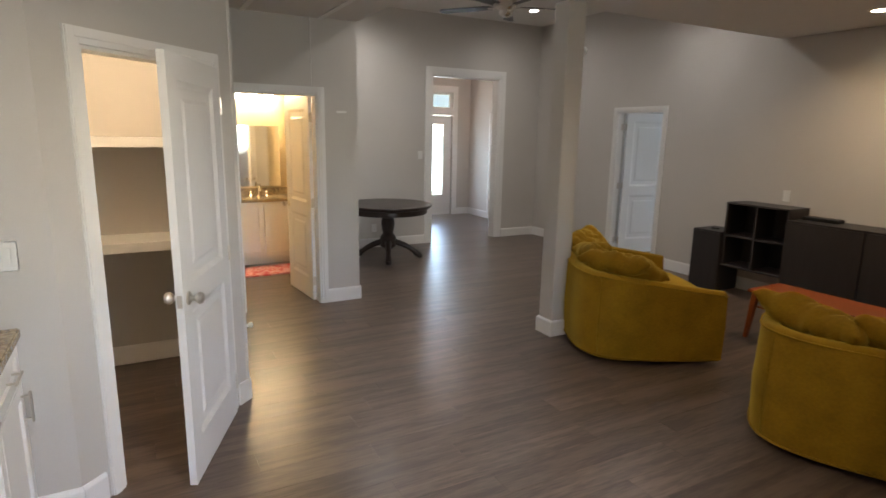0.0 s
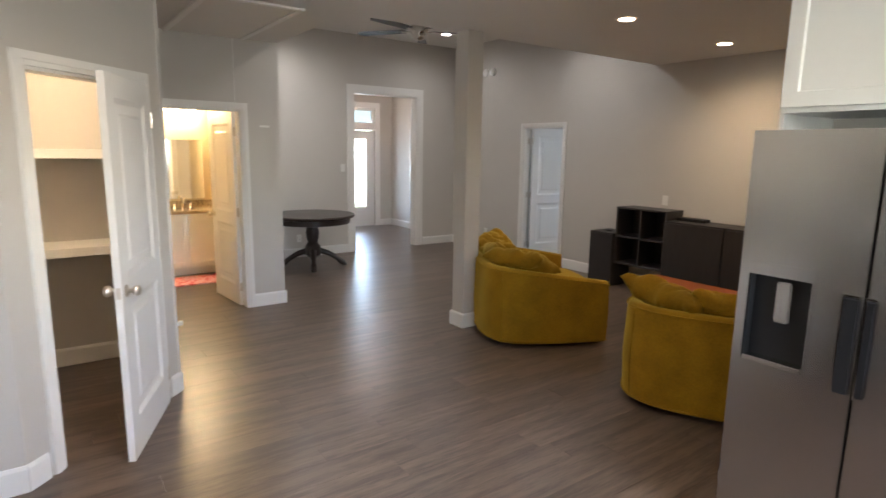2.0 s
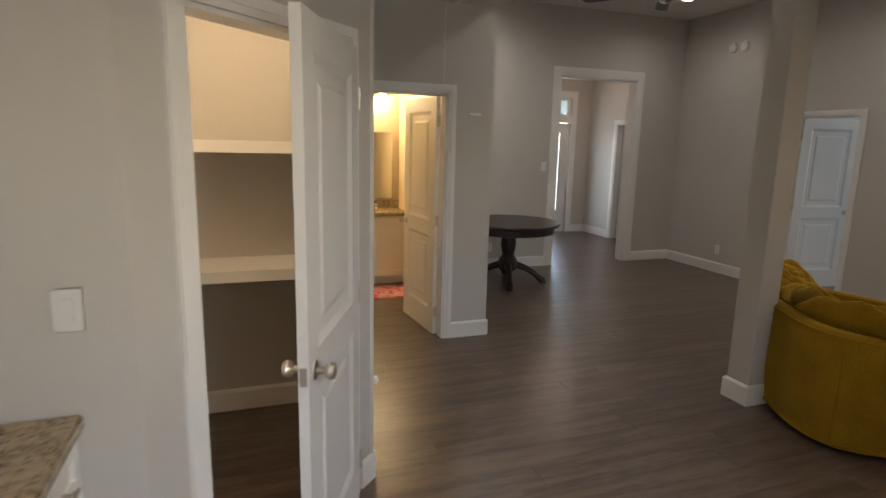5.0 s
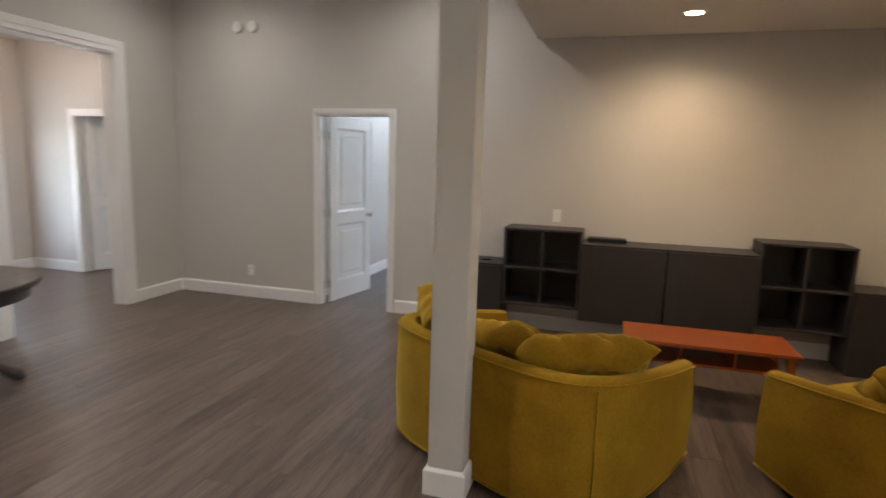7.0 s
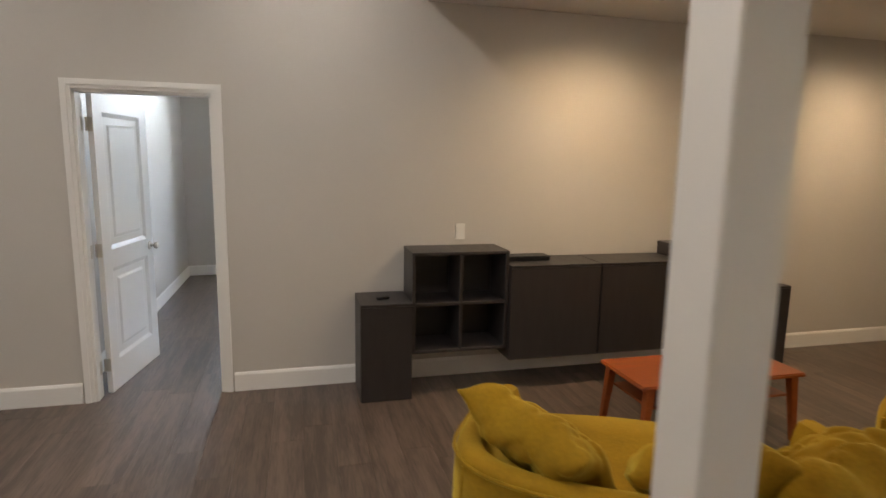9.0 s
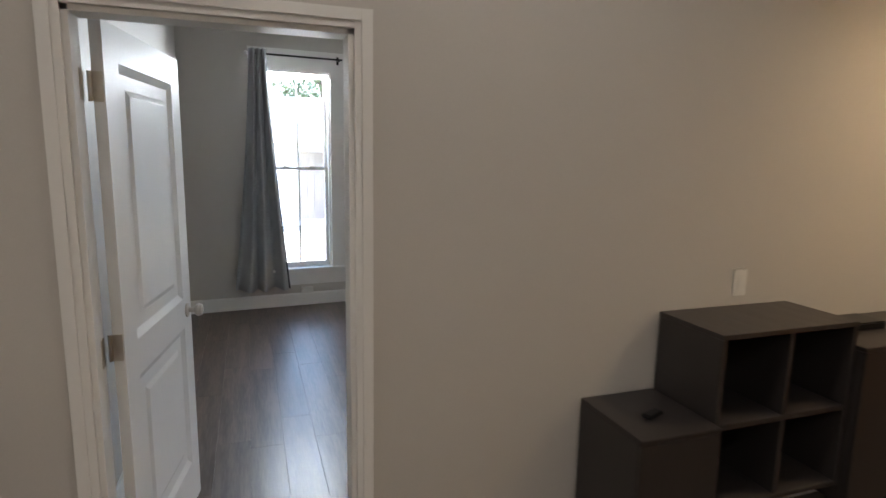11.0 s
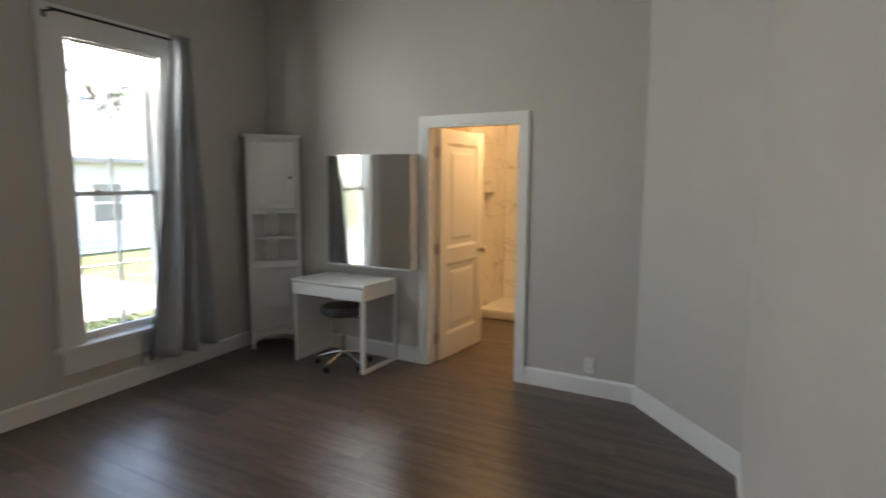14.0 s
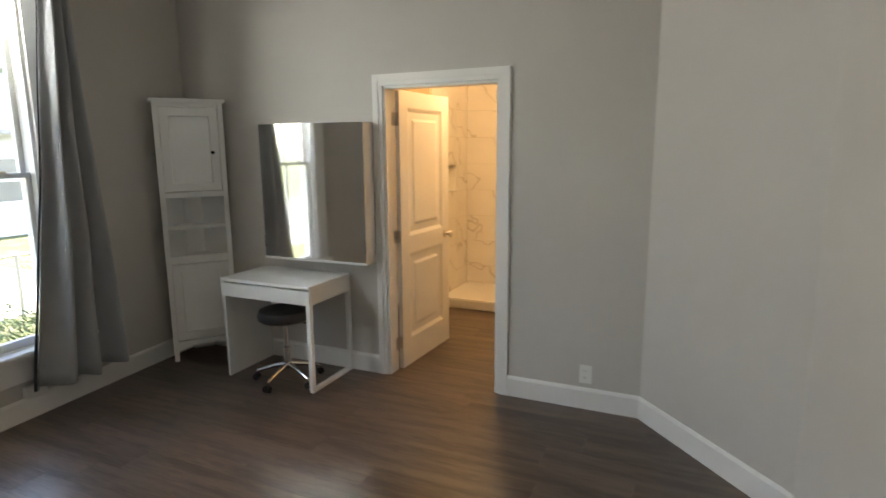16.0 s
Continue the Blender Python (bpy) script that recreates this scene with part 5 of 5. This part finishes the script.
part("mirror", fbm((0.002, 0.0, 0.012, L / 2 - 0.002, 0.0035, 0.973)), MIRROR, ob, "plain mirror glass")
part("mirror", fbm((L / 2 + 0.002, 0.0, 0.012, L - 0.002, 0.0035, 0.973)), MIRROR, ob, "plain mirror glass")
part("bottom_rail", fbm((0.0, -0.004, -0.004, L, 0.0035, 0.011)), WHITEFURN, ob)
for x in (0.0, L - 0.012):
    part("clip", fbm((x, -0.004, 0.08, x + 0.012, -0.0005, 0.17)), STEEL, ob)

# desk
ob = thing("desk", pose(9.778, 1.475, 0, 0, 0, 180), "small white desk with a drawer and a steel leg frame", "desk")
DX, DY = 0.385, 0.245
part("tabletop", rounded(-DX, -DY, 0.725, DX, DY, 0.745, 0.003), WHITEFURN, ob)
part("drawer_case", fbm((-DX + 0.018, -DY + 0.02, 0.615, DX - 0.018, DY, 0.705)), WHITEFURN, ob)
part("drawer_front", rounded(-DX + 0.003, -DY, 0.617, DX - 0.003, -DY + 0.018, 0.715, 0.002), WHITEFURN, ob)
part("side_panel", fbm((-DX, -DY + 0.019, 0.007, -DX + 0.018, DY, 0.7245)), WHITEFURN, ob)
part("side_rail", fbm((DX - 0.0175, -DY + 0.019, 0.617, DX, DY, 0.7245)), WHITEFURN, ob)
for b in ((DX - 0.03, -DY, 0.007, DX, -DY + 0.03, 0.6165), (DX - 0.03, DY - 0.03, 0.007, DX, DY, 0.6165)):
    part("leg", fbm(b), WHITEFURN, ob, "white steel leg")
part("foot_rail", fbm((DX - 0.03, -DY + 0.03, 0.007, DX, DY - 0.03, 0.032)), WHITEFURN, ob)

# rolling stool
ob = thing("rolling_stool", pose(9.70, 1.60, 0), "round black stool on a chrome five-star base with castors", "stool")
bm = bmesh.new()
lathe(bm, [(0.10, 0.455), (0.165, 0.46), (0.185, 0.475), (0.188, 0.51), (0.175, 0.535), (0.12, 0.545), (0.0, 0.547)], 32)
part("seat", bm, LEATHER, ob, "black padded seat", smooth=True)
bm = bmesh.new()
lathe(bm, [(0.026, 0.12), (0.026, 0.26), (0.017, 0.265), (0.017, 0.44), (0.05, 0.445), (0.05, 0.456)], 18)
part("gas_lift", bm, CHROME, ob, smooth=True)
bm = bmesh.new()
sweep(bm, [(0.02, 0, 0.435), (-0.10, -0.06, 0.43), (-0.15, -0.09, 0.425)], 0.006, 8)
part("lever", bm, BLACK, ob)
for k in range(5):
    a = radians(20 + 72 * k)
    c, s = math.cos(a), math.sin(a)
    bm = bmesh.new()
    sweep(bm, [(0.02 * c, 0.02 * s, 0.13), (0.10 * c, 0.10 * s, 0.115), (0.225 * c, 0.225 * s, 0.075)], [0.018, 0.015, 0.011], 10)
    leg = part("leg", bm, CHROME, ob, smooth=True)
    for d in (-0.014, 0.014):
        bm = bmesh.new()
        lathe(bm, [(0.024, -0.008), (0.025, -0.005), (0.025, 0.005), (0.024, 0.008)], 16, pose(0.235 * c, 0.235 * s, 0.0315, 0, 0, math.degrees(a)) @ pose(0, d, 0, 90, 0, 0))
        part("castor", bm, BLACK, leg)
    bm = bmesh.new()
    sweep(bm, [(0.228 * c, 0.228 * s, 0.075), (0.228 * c, 0.228 * s, 0.03)], 0.007, 8)
    part("castor_stem", bm, CHROME, leg)

# surface sockets on the baseboard
for y, z in ((4.80, 0.178), (2.66, 0.185)):
    ob = thing("surface_socket", EM @ pose(10.53, y, z, 0, 0, EAST), "white surface-mounted socket box above the baseboard", "socket", "surface sockets")
    part("box", rounded(-0.065, -0.045, -0.032, 0.065, -0.001, 0.032, 0.004), PLASTIC, ob)
    part("cover", rounded(-0.058, -0.049, -0.026, 0.058, -0.0455, 0.026, 0.002), PLASTIC, ob)

# ---- ensuite with tiled shower ----
def tiles(name, m, cols, rows, w, h, label, skip=None):
    slabs = [(0, 0, 0, cols * w, 0.004, rows * h)]
    if skip:
        (a, b), = skip
        slabs = [(0, 0, 0, a * w, 0.004, rows * h), ((a + 1) * w, 0, 0, cols * w, 0.004, rows * h), (a * w, 0, 0, (a + 1) * w, 0.004, b * h), (a * w, 0, (b + 1) * h, (a + 1) * w, 0.004, rows * h)]
    base = setting(name, fbm(*slabs), GROUT, label, "tiling")
    base.matrix_world = m
    bm = rounded(0.0015, -0.006, 0.0015, w - 0.0015, -0.0005, h - 0.0015, 0.001, 1)
    me = bpy.data.meshes.new("tile")
    bm.to_mesh(me)
    bm.free()
    me.materials.append(TILE)
    for i in range(cols):
        for j in range(rows):
            if skip and (i, j) in skip:
                continue
            o = new("tile", me)
            o.parent = base
            o.matrix_parent_inverse = Matrix()
            o.location = (i * w, 0, j * h)
    return base


tiles("wall_shower_south", pose(9.582, -1.585, -0.04, 0, 0, 180), 3, 8, 0.494, 0.30, "veined marble tiles on the shower wall")
tiles("wall_shower_east", pose(9.585, -0.62, -0.04, 0, 0, -90), 3, 8, 0.32, 0.30, "veined marble tiles on the shower wall", {(1, 4)})
tiles("wall_shower_west", pose(8.106, -1.58, -0.04, 0, 0, 90), 3, 8, 0.32, 0.30, "veined marble tiles on the shower wall")
ob = thing("shower_niche", pose(9.585, -1.10, 1.31), "recessed shower niche in the marble wall", "niche")
part("niche_back", fbm((0.105, -0.156, -0.146, 0.113, 0.156, 0.146)), TILE, ob)
for b in ((0, -0.159, -0.15, 0.105, -0.152, 0.15), (0, 0.152, -0.15, 0.105, 0.159, 0.15), (0, -0.152, 0.143, 0.105, 0.152, 0.15), (0, -0.152, -0.15, 0.105, 0.152, -0.143)):
    part("niche_lining", fbm(b), TILE, ob)
ob = thing("shower_pan", pose(0, 0, 0), "white shower pan with a raised curb", "shower pan")
part("pan", fbm((8.1, -1.59, 0.006, 9.575, -0.69, 0.05)), PLASTIC, ob)
part("curb", rounded(8.1, -0.69, 0.006, 9.575, -0.58, 0.11, 0.012), PLASTIC, ob, "white curb")

# ---- outside ----
bm = bmesh.new()
n = 24
bmesh.ops.create_grid(bm, x_segments=n, y_segments=n, size=400)
ground = setting("ground", bm, GRASS, "pale dry lawn and bare earth outside", "ground")
ground.location = (0, 0, -0.55)
setting("pavement", fbm((15.3, -1.6, -0.56, 21.4, 20, -0.53)), material("pale_concrete", (0.52, 0.50, 0.46), 0.85, vary=0.1, scale=2, fine=40, bump=0.3), "pale concrete drive beside the house", "pavement")


def neighbour(name, x, y0, y1, eave, ridge, label, doors, wins, paint=SIDING):
    ob = thing(name, pose(x, 0, -0.55), label, "house")
    D2 = 7.0
    part("wall", fbm((0.05, y0, 0, D2, y1, eave)), paint, ob)
    for k in range(int(eave / 0.16)):
        bm = bmesh.new()
        for v in box(bm, 0.0, y0 - 0.01, k * 0.16, 0.05, y1 + 0.01, k * 0.16 + 0.158):
            if v.co.x < 0.02 and v.co.z > k * 0.16 + 0.1:
                v.co.x = 0.03
        part("board", bm, paint, ob)
    bm = bmesh.new()
    for s in (0, 1):
        xs = (-0.5, D2 / 2) if s == 0 else (D2 + 0.5, D2 / 2)
        zs = (eave - 0.08, ridge)
        v = [bm.verts.new(p) for p in ((xs[0], y0 - 0.4, zs[0]), (xs[0], y1 + 0.4, zs[0]), (xs[1], y1 + 0.4, zs[1]), (xs[1], y0 - 0.4, zs[1]))]
        w = [bm.verts.new(a.co + Vector((0, 0, 0.12))) for a in v]
        for i in range(4):
            bm.faces.new((v[i], v[(i + 1) % 4], w[(i + 1) % 4], w[i]))
        bm.faces.new(v)
        bm.faces.new(w)
    part("roof", bm, SHINGLE, ob, "grey shingle roof")
    for a, b, z0, z1 in doors:
        dd = part("door", fbm((-0.03, a, z0, 0.0, b, z1)), GREYWOOD, ob, "weathered grey board door")
        k = int((b - a) / 0.2)
        for i in range(k):
            part("plank", fbm((-0.05, a + i * (b - a) / k + 0.008, z0, -0.031, a + (i + 1) * (b - a) / k - 0.008, z1)), GREYWOOD, dd)
    for a, b, z0, z1 in wins:
        w = part("window", fbm((-0.03, a - 0.08, z0 - 0.08, 0.0, b + 0.08, z0), (-0.03, a - 0.08, z1, 0.0, b + 0.08, z1 + 0.08), (-0.03, a - 0.08, z0, 0.0, a, z1), (-0.03, b, z0, 0.0, b + 0.08, z1)), TRIM, ob)
        part("pane", fbm((-0.01, a, z0, 0.0, b, z1)), DIMGLASS, w)
        part("meeting_rail", fbm((-0.025, a, (z0 + z1) / 2 - 0.03, -0.011, b, (z0 + z1) / 2 + 0.03)), TRIM, w)
    return ob


neighbour("garage", 21.5, 1.2, 8.5, 2.45, 4.0, "white clapboard garage with grey board doors", [(2.35, 3.1, 0.3, 2.25), (3.14, 3.95, 0.3, 2.25)], [])
neighbour("neighbour_house", 23.5, -14.0, -1.0, 2.7, 5.0, "pale blue clapboard house with a grey shingle roof", [], [(-4.9, -4.0, 0.9, 2.0), (-8.2, -7.2, 0.9, 2.0)], PALEBLUE)

# assumed porch over the front door; its beam hides bright sky from the transom
setting("ceiling_porch", fbm((3.0, 10.5, 2.78, 8.0, 12.9, 2.86), (3.0, 12.7, 2.36, 8.0, 12.9, 2.779)), PALEBLUE, "assumed pale blue porch ceiling and beam filling the transom's view", "ceiling")
setting("floor_porch", fbm((3.0, 10.5, -0.16, 8.0, 12.9, -0.04)), material("grey_porch_boards", (0.32, 0.32, 0.31), 0.7, vary=0.12, scale=2, fine=30), "assumed grey porch floor", "floor")

# chain-link fence
ob = thing("chain_link_fence", pose(14.6, 0, -0.55), "galvanised chain-link fence across the yard", "fence")
for k in range(9):
    y = -9 + 2.4 * k
    bm = bmesh.new()
    sweep(bm, [(0, y, 0), (0, y, 0.98)], 0.024, 10)
    part("post", bm, WIRE, ob)
bm = bmesh.new()
sweep(bm, [(0, -9, 0.95), (0, 10.2, 0.95)], 0.02, 8)
part("top_rail", bm, WIRE, ob)
vs, fs = [], []
y = -9.0
while y < 10.1:
    for s in (1, -1):
        a = (y, 0.03) if s > 0 else (y + 0.9, 0.03)
        b = (a[0] + s * 0.9, 0.93)
        k = len(vs)
        vs += [(0.003 * s, a[0], a[1]), (0.003 * s, a[0] + 0.007, a[1]), (0.003 * s, b[0] + 0.007, b[1]), (0.003 * s, b[0], b[1])]
        fs.append((k, k + 1, k + 2, k + 3))
    y += 0.075
me = bpy.data.meshes.new("wire_mesh")
me.from_pydata(vs, [], fs)
me.materials.append(WIRE)
o = new("wire_mesh", me)
o.parent = ob


def tree(m, height, spread, leaves, seed, label):
    ob = thing("tree", m, label, "tree", "yard trees")
    r = random.Random(seed)
    bm = bmesh.new()
    trunk = [(0.08 * math.sin(i * 0.8 + seed), 0.08 * math.cos(i * 1.1), height * 0.55 * i / 6) for i in range(7)]
    sweep(bm, trunk, [0.2 - 0.018 * i for i in range(7)], 12)
    part("trunk", bm, BARK, ob, smooth=True)
    tips = []
    for k in range(11):
        a, e = r.random() * 6.28, 0.25 + 0.8 * r.random()
        L = spread * (0.6 + 0.5 * r.random())
        p = Vector(trunk[3 + k % 4])
        pts, d = [p.copy()], Vector((math.cos(a) * math.cos(e), math.sin(a) * math.cos(e), math.sin(e)))
        for i in range(6):
            d = (d + Vector((r.uniform(-0.3, 0.3), r.uniform(-0.3, 0.3), r.uniform(-0.15, 0.25)))).normalized()
            p = p + d * L / 6
            pts.append(p.copy())
            if i > 1:
                tips.append(p.copy())
        bm = bmesh.new()
        sweep(bm, pts, [0.075 - 0.011 * i for i in range(7)], 7)
        for i in (2, 3, 4, 5):
            q = pts[i]
            dd = Vector((r.uniform(-1, 1), r.uniform(-1, 1), r.uniform(-0.2, 0.9))).normalized()
            sweep(bm, [q, q + dd * 0.45, q + dd * 0.8 + Vector((0, 0, r.uniform(-0.1, 0.25)))], [0.022, 0.014, 0.006], 5)
            tips += [q + dd * 0.5, q + dd * 0.85]
        part("limb", bm, BARK, ob, smooth=True)
    vs, fs = [], []
    for t in range(leaves):
        c = r.choice(tips) + Vector((r.gauss(0, 0.28), r.gauss(0, 0.28), r.gauss(0, 0.22)))
        u = Vector((r.uniform(-1, 1), r.uniform(-1, 1), r.uniform(-1, 1))).normalized()
        w = u.cross(Vector((r.uniform(-1, 1), r.uniform(-1, 1), r.uniform(-1, 1)))).normalized()
        L = r.uniform(0.05, 0.10)
        k = len(vs)
        vs += [tuple(c - u * L), tuple(c + w * L * 0.42), tuple(c + u * L), tuple(c - w * L * 0.42)]
        fs.append((k, k + 1, k + 2, k + 3))
    if fs:
        me = bpy.data.meshes.new("crown")
        me.from_pydata(vs, [], fs)
        me.materials.append(LEAF)
        o = new("crown", me)
        o.parent = ob
        tagged(o, "loose green leaves", kind="stuff")
    return ob


tree(pose(27.0, 2.5, -0.55), 10.0, 3.4, 9000, 3, "leafy green yard tree behind the garage")
tree(pose(26.5, -6.0, -0.55), 9.0, 3.0, 600, 11, "sparse yard tree behind the neighbouring house")
tree(pose(32.0, 9.0, -0.55), 10.0, 3.8, 7000, 21, "leafy yard tree further off")
for k, (x, y) in enumerate(((14.4, -1.4), (14.3, 0.9), (14.9, -3.0), (14.4, 4.0), (14.5, 2.3))):
    r = random.Random(50 + k)
    vs, fs = [], []
    for t in range(700):
        a, q = r.random() * 6.28, r.random() ** 0.6
        c = Vector((x + 0.45 * q * math.cos(a), y + 0.7 * q * math.sin(a), -0.55 + r.random() * 0.4 * (1.1 - q)))
        u = Vector((r.uniform(-1, 1), r.uniform(-1, 1), r.uniform(0.2, 1))).normalized()
        w = u.cross(Vector((0.3, 0.8, 0.5))).normalized()
        i = len(vs)
        vs += [tuple(c), tuple(c + w * 0.012 + u * 0.05), tuple(c + u * 0.11), tuple(c - w * 0.012 + u * 0.05)]
        fs.append((i, i + 1, i + 2, i + 3))
    me = bpy.data.meshes.new("weeds")
    me.from_pydata(vs, [], fs)
    me.materials.append(LEAF)
    tagged(new("weeds", me), "clump of green weeds along the fence", "weeds", kind="stuff")

# ---- floor ----
floor = setting("floor", fbm((-1.05, -1.9, -0.12, 11.0, 10.45, 0.0)), GAP, "grey-brown vinyl plank floor with fine joints", "floor")
PW, PL = 0.181, 1.22


def plank_verts(L):
    e = 0.0004
    z1, z0 = 0.006, 0.001
    a = [(0, 0), (L, 0), (L, PW), (0, PW)]
    b = [(e, e), (L - e, e), (L - e, PW - e), (e, PW - e)]
    return [(x, y, z0) for x, y in a] + [(x, y, z1 - 0.0006) for x, y in a] + [(x, y, z1) for x, y in b]


PF = [(8, 9, 10, 11)] + [(i, (i + 1) % 4, 4 + (i + 1) % 4, 4 + i) for i in range(4)] + [(4 + i, 4 + (i + 1) % 4, 8 + (i + 1) % 4, 8 + i) for i in range(4)]
plank_mesh = bpy.data.meshes.new("plank")
plank_mesh.from_pydata([(x - PL / 2, y - PW / 2, z) for x, y, z in plank_verts(PL - 0.0008)], [], PF)
plank_mesh.materials.append(PLANK)
rng = random.Random(5)
cells = []
row = 0
y = -1.85
while y < 10.4:
    x = -1.05 - rng.random() * PL
    end = 10.95 if y < 6.0 else 8.0
    while x < end:
        cells.append((x, y))
        x += PL
    y += PW + 0.0006
near = [c for c in cells if (0.4 < c[0] < 4.6 and 0.9 < c[1] < 5.6) or (6.2 < c[0] < 9.4 and 1.6 < c[1] < 5.7) or (0.2 < c[0] < 2.6 and -0.2 < c[1] < 0.9)][:300]
taken = set(near)
for x, y in near:
    ob = new("plank", plank_mesh)
    ob.parent = floor
    ob.location = (x + PL / 2, y + PW / 2, 0)
vs, fs = [], []
for x, y in cells:
    if (x, y) in taken:
        continue
    k = len(vs)
    vs += [(x + a, y + b, c) for a, b, c in plank_verts(PL - 0.0008)]
    fs += [tuple(k + i for i in f) for f in PF]
me = bpy.data.meshes.new("planks")
me.from_pydata(vs, [], fs)
me.materials.append(PLANK)
ob = new("planks", me)
ob.parent = floor
tagged(ob, "further vinyl planks of the floor", kind="stuff")
